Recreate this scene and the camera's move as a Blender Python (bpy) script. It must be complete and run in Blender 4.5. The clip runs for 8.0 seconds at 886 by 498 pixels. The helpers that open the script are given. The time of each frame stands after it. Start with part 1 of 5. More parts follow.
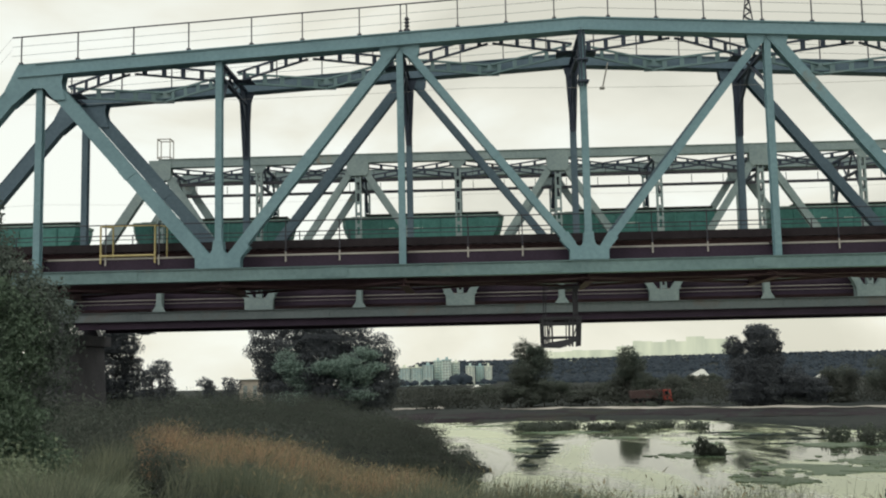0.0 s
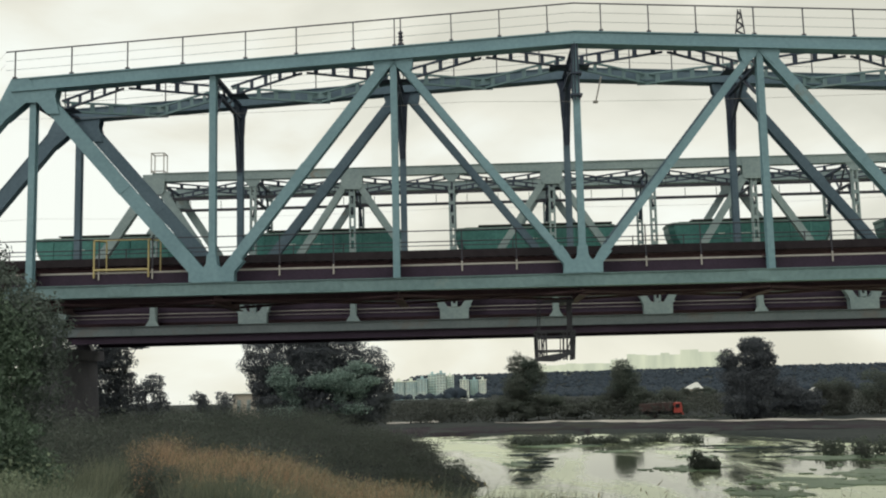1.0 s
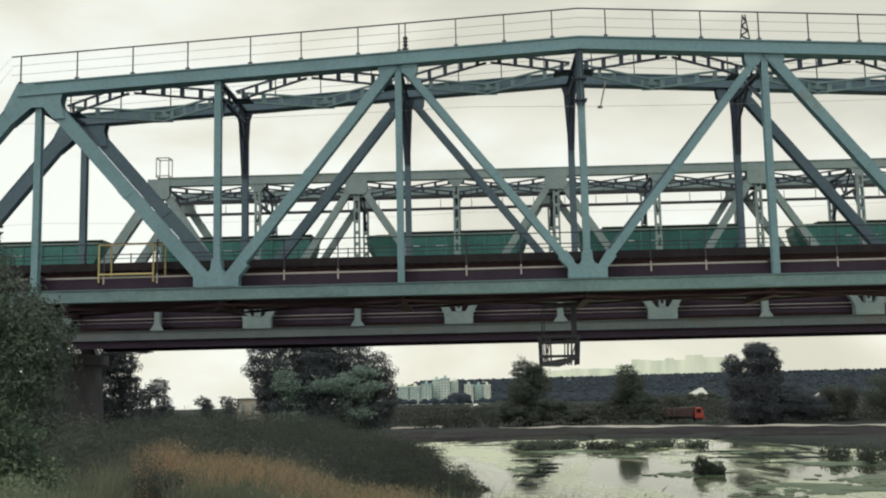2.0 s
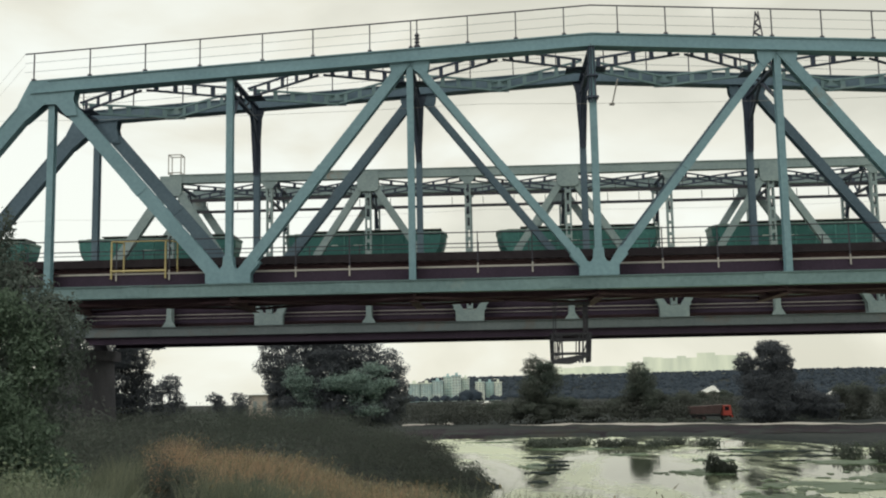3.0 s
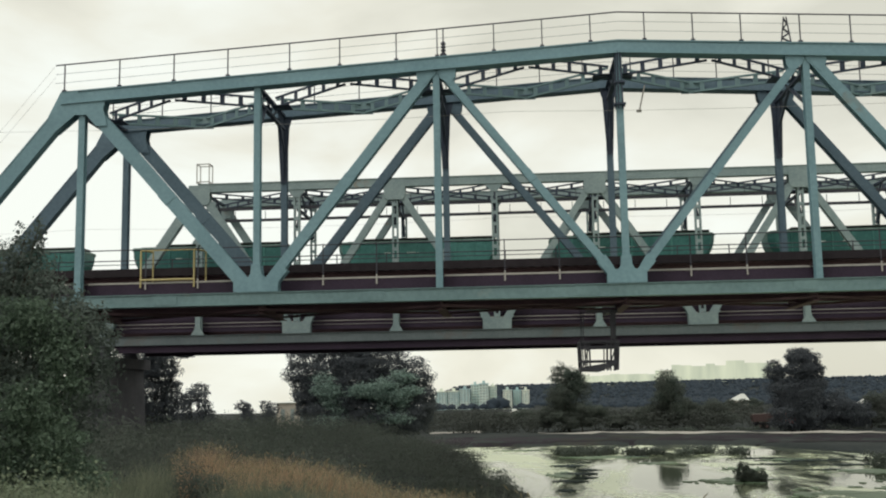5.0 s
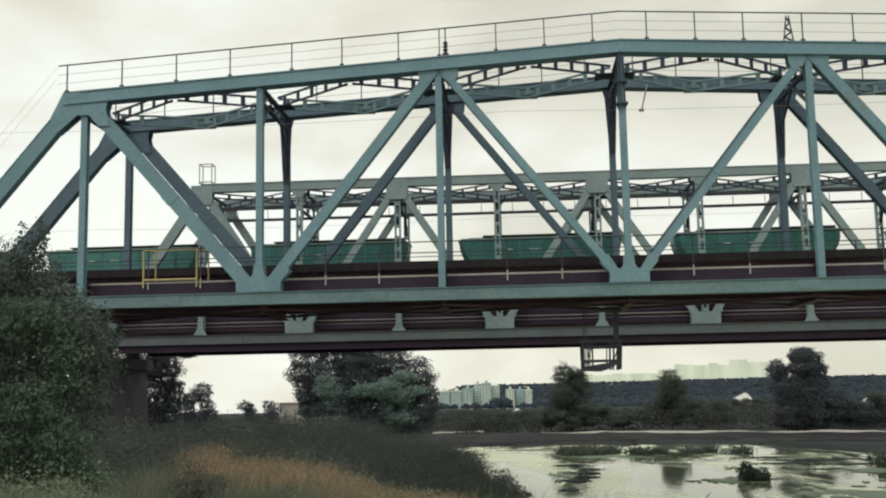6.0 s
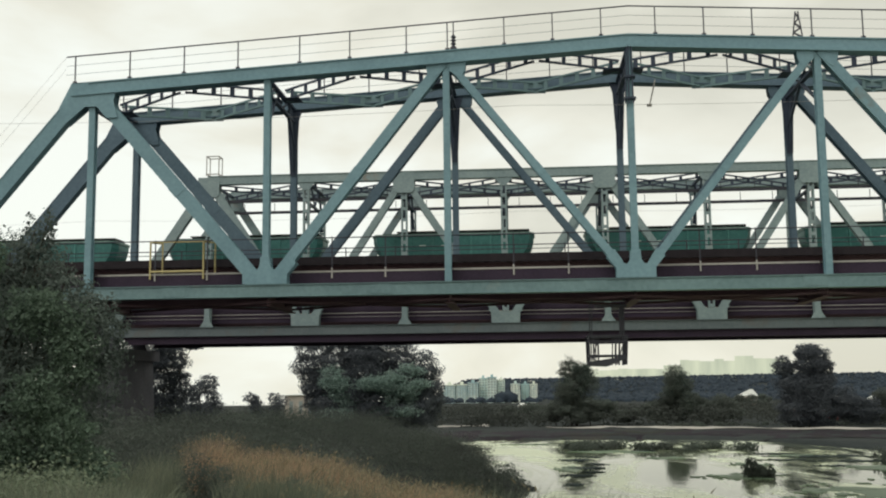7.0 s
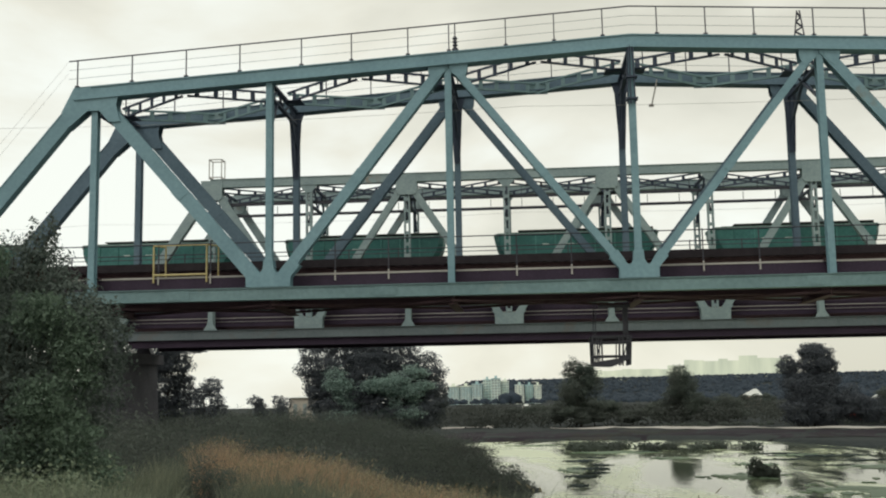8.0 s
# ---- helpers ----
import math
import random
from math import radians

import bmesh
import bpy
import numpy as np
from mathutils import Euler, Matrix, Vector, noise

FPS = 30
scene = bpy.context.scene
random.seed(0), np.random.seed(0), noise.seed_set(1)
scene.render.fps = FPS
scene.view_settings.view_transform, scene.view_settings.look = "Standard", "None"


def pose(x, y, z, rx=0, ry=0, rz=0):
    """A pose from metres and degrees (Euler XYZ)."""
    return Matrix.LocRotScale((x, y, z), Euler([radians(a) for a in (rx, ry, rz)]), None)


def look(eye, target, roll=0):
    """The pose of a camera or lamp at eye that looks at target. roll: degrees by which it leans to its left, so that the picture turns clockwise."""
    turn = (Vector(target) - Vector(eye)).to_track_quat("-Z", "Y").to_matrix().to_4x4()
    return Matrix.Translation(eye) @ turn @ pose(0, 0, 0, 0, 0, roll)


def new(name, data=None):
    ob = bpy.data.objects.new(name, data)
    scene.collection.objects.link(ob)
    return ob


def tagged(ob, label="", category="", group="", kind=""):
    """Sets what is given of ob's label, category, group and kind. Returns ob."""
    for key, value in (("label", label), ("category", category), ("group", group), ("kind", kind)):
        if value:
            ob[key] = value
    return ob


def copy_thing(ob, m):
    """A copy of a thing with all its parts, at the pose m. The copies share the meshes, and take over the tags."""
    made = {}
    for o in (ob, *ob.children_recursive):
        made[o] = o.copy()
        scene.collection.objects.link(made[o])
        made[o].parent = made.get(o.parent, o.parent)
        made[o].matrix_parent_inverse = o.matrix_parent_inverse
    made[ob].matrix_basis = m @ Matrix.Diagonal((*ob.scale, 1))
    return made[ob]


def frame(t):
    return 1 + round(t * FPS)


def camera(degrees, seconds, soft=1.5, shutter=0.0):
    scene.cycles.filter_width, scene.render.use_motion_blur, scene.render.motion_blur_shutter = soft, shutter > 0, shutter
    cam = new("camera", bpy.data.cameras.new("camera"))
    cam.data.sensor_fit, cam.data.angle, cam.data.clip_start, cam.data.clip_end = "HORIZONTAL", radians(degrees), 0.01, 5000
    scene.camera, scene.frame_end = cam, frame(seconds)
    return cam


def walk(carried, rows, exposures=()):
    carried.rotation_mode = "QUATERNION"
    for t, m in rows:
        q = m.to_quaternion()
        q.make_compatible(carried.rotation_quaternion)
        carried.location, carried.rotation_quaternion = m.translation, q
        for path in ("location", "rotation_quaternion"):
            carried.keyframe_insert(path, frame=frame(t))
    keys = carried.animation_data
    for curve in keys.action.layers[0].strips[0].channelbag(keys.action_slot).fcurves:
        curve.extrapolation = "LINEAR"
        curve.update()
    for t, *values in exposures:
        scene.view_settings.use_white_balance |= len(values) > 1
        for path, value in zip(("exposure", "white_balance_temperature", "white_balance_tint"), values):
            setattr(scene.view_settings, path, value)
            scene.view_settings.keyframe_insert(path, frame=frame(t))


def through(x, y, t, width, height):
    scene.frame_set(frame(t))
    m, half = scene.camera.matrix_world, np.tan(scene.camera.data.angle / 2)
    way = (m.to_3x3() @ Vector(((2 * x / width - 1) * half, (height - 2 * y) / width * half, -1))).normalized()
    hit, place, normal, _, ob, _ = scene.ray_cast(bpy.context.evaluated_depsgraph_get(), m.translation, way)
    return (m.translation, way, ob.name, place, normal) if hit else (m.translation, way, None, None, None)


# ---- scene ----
# ---------------------------------------------------------------- camera
cam = camera(45.29, 8.0, soft=2.05)
TURNS = [
    (0.0, 96.392, 1.164, 2.071), (0.5, 96.292, 1.276, 2.111), (1.0, 97.118, 1.293, 1.76), (1.2, 97.11, 1.29, 1.77),
    (2.3, 97.45, 1.16, 2.244), (2.5, 97.361, 1.159, 2.462), (3.0, 97.245, 1.036, 2.589),
    (3.5, 97.388, 0.532, 3.297), (4.0, 97.068, 0.339, 3.556), (4.5, 97.139, 0.811, 3.818),
    (4.7, 97.45, 1.032, 4.069), (5.8, 97.85, 1.04, 3.98), (6.0, 97.68, 1.101, 4.197), (6.5, 97.529, 0.858, 4.244),
    (7.0, 97.353, 0.631, 4.485), (7.5, 97.54, 0.838, 4.66), (8.0, 97.44, 1.001, 4.697),
]
walk(cam, [(t, pose(0, 0, 0, rx, ry, rz)) for t, rx, ry, rz in TURNS], exposures=[(0.0, 0.08, 6250, 9.0), (8.0, 0.08, 6250, 9.0)])

# ---------------------------------------------------------------- light
world = bpy.data.worlds.new("overcast_sky")
scene.world = world
world.use_nodes = True
SUN_EL, SUN_AZ = 50, 215          # a veiled sun behind the clouds, over the left shoulder


def build_world():
    nt = world.node_tree
    nt.nodes.clear()
    out = nt.nodes.new("ShaderNodeOutputWorld")
    bg = nt.nodes.new("ShaderNodeBackground")
    sky = nt.nodes.new("ShaderNodeTexSky")
    sky.sky_type = "NISHITA"
    sky.sun_disc = False
    sky.sun_elevation = radians(SUN_EL)
    sky.sun_rotation = radians(SUN_AZ)
    dim = nt.nodes.new("ShaderNodeMix")
    dim.data_type, dim.blend_type = "RGBA", "MULTIPLY"
    dim.inputs["Factor"].default_value = 1.0
    dim.inputs["B"].default_value = (0.10, 0.10, 0.10, 1)
    co = nt.nodes.new("ShaderNodeTexCoord")
    mp = nt.nodes.new("ShaderNodeMapping")
    mp.inputs["Scale"].default_value = (1.0, 1.0, 2.4)
    mp.inputs["Location"].default_value = (0.35, 0.1, 0.2)
    n1 = nt.nodes.new("ShaderNodeTexNoise")
    n1.inputs["Scale"].default_value = 3.0
    n1.inputs["Detail"].default_value = 6
    n1.inputs["Roughness"].default_value = 0.5
    n1.inputs["Distortion"].default_value = 0.4
    ramp = nt.nodes.new("ShaderNodeValToRGB")
    ramp.color_ramp.elements[0].position = 0.34
    ramp.color_ramp.elements[0].color = (0.73, 0.695, 0.56, 1)
    ramp.color_ramp.elements[1].position = 0.655
    ramp.color_ramp.elements[1].color = (1.0, 1.0, 0.88, 1)
    mid = ramp.color_ramp.elements.new(0.50)
    mid.color = (0.88, 0.84, 0.69, 1)
    mix = nt.nodes.new("ShaderNodeMix")
    mix.data_type = "RGBA"
    mix.inputs["Factor"].default_value = 0.90
    L = nt.links
    L.new(co.outputs["Generated"], mp.inputs["Vector"])
    L.new(mp.outputs["Vector"], n1.inputs["Vector"])
    sep = nt.nodes.new("ShaderNodeSeparateXYZ")
    # the cloud deck thins towards the zenith and behind the left part of the truss
    lift = nt.nodes.new("ShaderNodeMapRange")
    for key, value in (("From Min", 0.35), ("From Max", 1.0), ("To Min", -0.12), ("To Max", 0.30)):
        lift.inputs[key].default_value = value
    near = nt.nodes.new("ShaderNodeVectorMath")
    near.operation = "DOT_PRODUCT"
    near.inputs[1].default_value = (-0.31, 0.93, 0.17)
    thin = nt.nodes.new("ShaderNodeMapRange")
    thin.interpolation_type = "SMOOTHSTEP"
    for key, value in (("From Min", 0.915), ("From Max", 1.0), ("To Min", 0.0), ("To Max", 0.27)):
        thin.inputs[key].default_value = value
    sum_a, sum_b = nt.nodes.new("ShaderNodeMath"), nt.nodes.new("ShaderNodeMath")
    L.new(co.outputs["Generated"], sep.inputs["Vector"])
    L.new(co.outputs["Generated"], near.inputs[0])
    L.new(sep.outputs["Z"], lift.inputs["Value"])
    L.new(near.outputs["Value"], thin.inputs["Value"])
    form = nt.nodes.new("ShaderNodeMath")
    form.operation = "MULTIPLY_ADD"
    form.inputs[1].default_value, form.inputs[2].default_value = 1.3, -0.15
    L.new(n1.outputs["Fac"], form.inputs[0])
    L.new(form.outputs[0], sum_a.inputs[0])
    L.new(lift.outputs["Result"], sum_a.inputs[1])
    L.new(sum_a.outputs[0], sum_b.inputs[0])
    L.new(thin.outputs["Result"], sum_b.inputs[1])
    L.new(sum_b.outputs[0], ramp.inputs["Fac"])
    L.new(sky.outputs["Color"], dim.inputs["A"])
    L.new(dim.outputs["Result"], mix.inputs["A"])
    L.new(ramp.outputs["Color"], mix.inputs["B"])
    L.new(mix.outputs["Result"], bg.inputs["Color"])
    L.new(bg.outputs["Background"], out.inputs["Surface"])
    bg.inputs["Strength"].default_value = 1.0


build_world()
sun_data = bpy.data.lights.new("veiled_sun", "SUN")
sun_data.energy, sun_data.angle, sun_data.color = 0.6, radians(25), (1.0, 0.95, 0.86)
sun = new("veiled_sun", sun_data)
sun.matrix_world = look((-32, -40, 61), (0, 0, 0))


# ---------------------------------------------------------------- materials
def leafy(name, low, high, through=0.42, **k):
    """A leaf material: lit from the front and, more weakly, through the blade."""
    m = material(name, low, high, **k)
    nt = m.node_tree
    b = nt.nodes["Principled BSDF"]
    tr, mx = nt.nodes.new("ShaderNodeBsdfTranslucent"), nt.nodes.new("ShaderNodeMixShader")
    mx.inputs[0].default_value = through
    nt.links.new(b.inputs["Base Color"].links[0].from_socket, tr.inputs["Color"])
    nt.links.new(b.outputs["BSDF"], mx.inputs[1])
    nt.links.new(tr.outputs["BSDF"], mx.inputs[2])
    nt.links.new(mx.outputs["Shader"], nt.nodes["Material Output"].inputs["Surface"])
    return m


def material(name, low, high, scale=3.0, rough=0.7, metal=0.0, bump=0.1, fine=25.0, stain=None, stain_at=0.62, island=0.0, pick=0.0, stretch=(1, 1, 1), spec=0.4):
    """Two-scale mottled paint or stuff: low and high are the ends of its colour, stain a third tone in patches."""
    m = bpy.data.materials.new(name)
    m.use_nodes = True
    nt = m.node_tree
    L = nt.links
    b = nt.nodes["Principled BSDF"]
    b.inputs["Roughness"].default_value = rough
    b.inputs["Metallic"].default_value = metal
    b.inputs["Specular IOR Level"].default_value = spec
    co = nt.nodes.new("ShaderNodeTexCoord")
    mp = nt.nodes.new("ShaderNodeMapping")
    mp.inputs["Scale"].default_value = stretch
    L.new(co.outputs["Object"], mp.inputs["Vector"])
    n1 = nt.nodes.new("ShaderNodeTexNoise")
    n1.inputs["Scale"].default_value = scale
    n1.inputs["Detail"].default_value = 5
    n2 = nt.nodes.new("ShaderNodeTexNoise")
    n2.inputs["Scale"].default_value = fine
    n2.inputs["Detail"].default_value = 3
    for n in (n1, n2):
        L.new(mp.outputs["Vector"], n.inputs["Vector"])
    add = nt.nodes.new("ShaderNodeMath")
    add.operation = "MULTIPLY_ADD"
    add.inputs[1].default_value = 0.45
    L.new(n2.outputs["Fac"], add.inputs[0])
    half = nt.nodes.new("ShaderNodeMath")
    half.operation = "MULTIPLY"
    half.inputs[1].default_value = 0.55
    L.new(n1.outputs["Fac"], half.inputs[0])
    L.new(half.outputs[0], add.inputs[2])
    value = add.outputs[0]
    if island or pick:
        src = nt.nodes.new("ShaderNodeNewGeometry").outputs["Random Per Island"] if island else nt.nodes.new("ShaderNodeObjectInfo").outputs["Random"]
        sh = nt.nodes.new("ShaderNodeMath")
        sh.operation = "MULTIPLY_ADD"
        sh.inputs[1].default_value = island or pick
        L.new(src, sh.inputs[0])
        off = nt.nodes.new("ShaderNodeMath")
        off.operation = "SUBTRACT"
        off.inputs[1].default_value = (island or pick) / 2
        L.new(value, off.inputs[0])
        L.new(off.outputs[0], sh.inputs[2])
        value = sh.outputs[0]
    ramp = nt.nodes.new("ShaderNodeValToRGB")
    ramp.color_ramp.elements[0].position = 0.32
    ramp.color_ramp.elements[0].color = (*low, 1)
    ramp.color_ramp.elements[1].position = 0.68
    ramp.color_ramp.elements[1].color = (*high, 1)
    L.new(value, ramp.inputs["Fac"])
    colour = ramp.outputs["Color"]
    if stain:
        n3 = nt.nodes.new("ShaderNodeTexNoise")
        n3.inputs["Scale"].default_value = scale * 0.6
        n3.inputs["Detail"].default_value = 8
        n3.inputs["Roughness"].default_value = 0.65
        L.new(mp.outputs["Vector"], n3.inputs["Vector"])
        r3 = nt.nodes.new("ShaderNodeValToRGB")
        r3.color_ramp.elements[0].position = stain_at
        r3.color_ramp.elements[1].position = stain_at + 0.10
        L.new(n3.outputs["Fac"], r3.inputs["Fac"])
        mx = nt.nodes.new("ShaderNodeMix")
        mx.data_type = "RGBA"
        mx.inputs["B"].default_value = (*stain, 1)
        L.new(r3.outputs["Color"], mx.inputs["Factor"])
        L.new(colour, mx.inputs["A"])
        colour = mx.outputs["Result"]
    L.new(colour, b.inputs["Base Color"])
    if bump:
        bp = nt.nodes.new("ShaderNodeBump")
        bp.inputs["Strength"].default_value = bump
        bp.inputs["Distance"].default_value = 0.02
        L.new(n2.outputs["Fac"], bp.inputs["Height"])
        L.new(bp.outputs["Normal"], b.inputs["Normal"])
    return m


def water_material():
    m = bpy.data.materials.new("pond_water")
    m.use_nodes = True
    nt = m.node_tree
    b = nt.nodes["Principled BSDF"]
    b.inputs["Base Color"].default_value = (0.085, 0.105, 0.055, 1)
    b.inputs["Roughness"].default_value = 0.04
    b.inputs["Specular Tint"].default_value = (0.95, 1.0, 0.84, 1)
    b.inputs["IOR"].default_value = 1.33
    b.inputs["Specular IOR Level"].default_value = 1.0
    co = nt.nodes.new("ShaderNodeTexCoord")
    n = nt.nodes.new("ShaderNodeTexNoise")
    n.inputs["Scale"].default_value = 1.0
    n.inputs["Detail"].default_value = 4
    mp = nt.nodes.new("ShaderNodeMapping")
    mp.inputs["Scale"].default_value = (0.5, 0.9, 1.0)
    bp = nt.nodes.new("ShaderNodeBump")
    bp.inputs["Strength"].default_value = 0.3
    bp.inputs["Distance"].default_value = 0.02
    nt.links.new(co.outputs["Object"], mp.inputs["Vector"])
    nt.links.new(mp.outputs["Vector"], n.inputs["Vector"])
    nt.links.new(n.outputs["Fac"], bp.inputs["Height"])
    nt.links.new(bp.outputs["Normal"], b.inputs["Normal"])
    # drifting films of duckweed dull the mirror in ragged streaks
    mf, nf, rf = nt.nodes.new("ShaderNodeMapping"), nt.nodes.new("ShaderNodeTexNoise"), nt.nodes.new("ShaderNodeValToRGB")
    mf.inputs["Scale"].default_value = (0.13, 0.045, 1.0)
    nf.inputs["Scale"].default_value = 1.0
    nf.inputs["Detail"].default_value = 9
    nf.inputs["Roughness"].default_value = 0.68
    nf.inputs["Distortion"].default_value = 0.6
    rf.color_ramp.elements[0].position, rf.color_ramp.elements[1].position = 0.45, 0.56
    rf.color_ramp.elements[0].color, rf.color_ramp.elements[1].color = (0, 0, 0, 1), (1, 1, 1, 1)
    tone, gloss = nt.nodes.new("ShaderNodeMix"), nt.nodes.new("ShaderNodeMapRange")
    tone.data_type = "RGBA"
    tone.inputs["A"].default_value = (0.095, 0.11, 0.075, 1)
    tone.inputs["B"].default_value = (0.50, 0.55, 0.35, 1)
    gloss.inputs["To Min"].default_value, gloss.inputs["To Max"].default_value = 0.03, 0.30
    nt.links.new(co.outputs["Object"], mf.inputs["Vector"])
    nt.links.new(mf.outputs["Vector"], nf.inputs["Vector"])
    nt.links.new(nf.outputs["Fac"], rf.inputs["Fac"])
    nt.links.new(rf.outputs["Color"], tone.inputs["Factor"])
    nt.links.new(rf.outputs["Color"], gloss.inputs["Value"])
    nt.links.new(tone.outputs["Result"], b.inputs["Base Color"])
    nt.links.new(gloss.outputs["Result"], b.inputs["Roughness"])
    return m


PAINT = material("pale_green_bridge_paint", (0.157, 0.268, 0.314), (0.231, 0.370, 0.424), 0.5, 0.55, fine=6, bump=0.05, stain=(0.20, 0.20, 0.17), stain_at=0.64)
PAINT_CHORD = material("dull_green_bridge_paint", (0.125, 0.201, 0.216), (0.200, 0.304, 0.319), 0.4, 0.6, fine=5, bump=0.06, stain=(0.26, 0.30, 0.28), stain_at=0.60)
# rear truss copy of PAINT, with the shade on its faces put into the colour
PAINT_SHADED = material("shaded_blue_grey_paint", (0.085, 0.134, 0.183), (0.138, 0.204, 0.255), 0.5, 0.6, fine=6, bump=0.05, stain=(0.09, 0.085, 0.09), stain_at=0.62)
PAINT_OLD = material("grey_bridge_paint", (0.198, 0.263, 0.279), (0.315, 0.390, 0.397), 0.6, 0.6, fine=6, bump=0.05, stain=(0.27, 0.22, 0.17), stain_at=0.63)
# bracing paint darkened for the shade it stands in; the cables share it
PAINT_BRACE = material("shade_dark_blue_grey_paint", (0.036, 0.048, 0.077), (0.064, 0.083, 0.122), 0.6, 0.65, fine=6, bump=0.05, stain=(0.05, 0.045, 0.05), stain_at=0.62)
PAINT_FADED = material("faded_grey_green_paint", (0.111, 0.137, 0.149), (0.167, 0.196, 0.208), 0.5, 0.65, fine=5, bump=0.06, stain=(0.15, 0.14, 0.135), stain_at=0.58)
PRIMER = material("red_brown_primer_steel", (0.075, 0.043, 0.052), (0.125, 0.074, 0.086), 0.8, 0.8, fine=9, bump=0.15)
RUST = material("rust_brown_steel", (0.026, 0.016, 0.032), (0.050, 0.032, 0.057), 0.8, 0.8, fine=9, bump=0.15)
DARK = material("dark_steel", (0.036, 0.036, 0.050), (0.072, 0.072, 0.092), 2, 0.6, bump=0.05)
WOOD = material("tarred_sleeper", (0.020, 0.016, 0.020), (0.042, 0.034, 0.040), 3, 0.9)
PALE = material("pale_galvanised_steel", (0.36, 0.33, 0.31), (0.50, 0.47, 0.43), 2, 0.5)
YELLOW = material("worn_yellow_paint", (0.44, 0.35, 0.15), (0.60, 0.50, 0.25), 3, 0.6, stain=(0.26, 0.18, 0.08))
CONCRETE = material("weathered_concrete", (0.055, 0.054, 0.066), (0.105, 0.102, 0.118), 0.7, 0.9, fine=5, bump=0.3, stain=(0.04, 0.038, 0.04), stain_at=0.58)
WAGON = material("green_wagon_paint", (0.034, 0.135, 0.128), (0.078, 0.240, 0.222), 0.7, 0.5, fine=5, bump=0.05, pick=0.35, stain=(0.05, 0.085, 0.07), stain_at=0.6)
WAGON_RIM = material("worn_pale_green_rim", (0.10, 0.19, 0.17), (0.26, 0.36, 0.33), 1.2, 0.6, fine=6, bump=0.05)
WAGON_DARK = material("dark_wagon_roof", (0.035, 0.05, 0.045), (0.07, 0.085, 0.08), 1, 0.7)
WHITE = material("white_lettering", (0.40, 0.48, 0.45), (0.62, 0.68, 0.64), 4, 0.7, bump=0)
ORANGE = material("orange_red_truck_paint", (0.38, 0.062, 0.048), (0.50, 0.105, 0.082), 1.2, 0.4, bump=0.02)
RED = material("dusty_red_tipper_paint", (0.062, 0.038, 0.038), (0.105, 0.068, 0.064), 1.2, 0.7, bump=0.05, stain=(0.22, 0.18, 0.16))
GLASS = material("dark_window_glass", (0.012, 0.015, 0.018), (0.02, 0.024, 0.03), 2, 0.08, bump=0, spec=0.6)
TYRE = material("black_rubber", (0.012, 0.012, 0.012), (0.028, 0.027, 0.026), 5, 0.9)
SOIL = material("grassy_bank_soil", (0.028, 0.034, 0.035), (0.051, 0.056, 0.054), 0.12, 0.95, fine=2.0, bump=0.6, stain=(0.055, 0.050, 0.044), stain_at=0.60, spec=0.05)
MUD = material("dark_mud_flat", (0.019, 0.016, 0.021), (0.040, 0.034, 0.040), 0.1, 0.9, fine=0.9, bump=0.4, stain=(0.035, 0.045, 0.022), stain_at=0.55, spec=0.05)
SAND = material("pale_sand_track", (0.323, 0.301, 0.273), (0.475, 0.446, 0.410), 0.2, 0.95, fine=2, spec=0.05)
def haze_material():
    """Far distance that glows: daylight of the hazy air before it put into emission."""
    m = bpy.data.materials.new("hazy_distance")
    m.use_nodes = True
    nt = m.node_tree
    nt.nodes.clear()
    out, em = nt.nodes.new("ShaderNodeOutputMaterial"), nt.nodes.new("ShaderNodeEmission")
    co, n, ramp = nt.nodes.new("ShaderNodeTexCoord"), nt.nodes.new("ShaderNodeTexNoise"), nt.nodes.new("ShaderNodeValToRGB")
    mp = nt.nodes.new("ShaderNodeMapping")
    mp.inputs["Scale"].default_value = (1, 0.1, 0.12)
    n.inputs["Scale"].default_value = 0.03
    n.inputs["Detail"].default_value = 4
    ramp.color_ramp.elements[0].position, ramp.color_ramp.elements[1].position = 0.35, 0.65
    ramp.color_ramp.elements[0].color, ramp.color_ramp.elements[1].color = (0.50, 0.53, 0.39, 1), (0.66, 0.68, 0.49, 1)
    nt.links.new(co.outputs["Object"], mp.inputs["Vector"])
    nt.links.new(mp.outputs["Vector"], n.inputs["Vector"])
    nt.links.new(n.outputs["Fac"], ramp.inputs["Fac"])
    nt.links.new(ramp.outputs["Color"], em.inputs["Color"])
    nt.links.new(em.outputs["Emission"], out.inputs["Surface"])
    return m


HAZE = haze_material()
PATH = material("trodden_grassy_path", (0.060, 0.076, 0.050), (0.12, 0.135, 0.09), 0.8, 0.95, fine=6, bump=0.4, spec=0.05)
WATER = water_material()
ALGAE = material("green_algae_mat", (0.068, 0.115, 0.063), (0.144, 0.204, 0.122), 0.35, 0.55, fine=2.5, bump=0.2, stain=(0.27, 0.31, 0.21), stain_at=0.56)
# dark tone of the trees mirrored in the water
REFLECT_DARK = material("dark_tree_reflection", (0.026, 0.038, 0.041), (0.059, 0.072, 0.071), 0.6, 0.9, fine=3, bump=0.2, spec=0.05)
LEAF_BUSH = leafy("bush_leaves", (0.071, 0.092, 0.082), (0.154, 0.190, 0.161), scale=0.9, rough=0.65, fine=8, bump=0, island=0.16)
LEAF_FRESH = leafy("fresh_green_leaves", (0.082, 0.122, 0.088), (0.163, 0.226, 0.160), scale=0.9, rough=0.6, fine=8, bump=0, island=0.35)
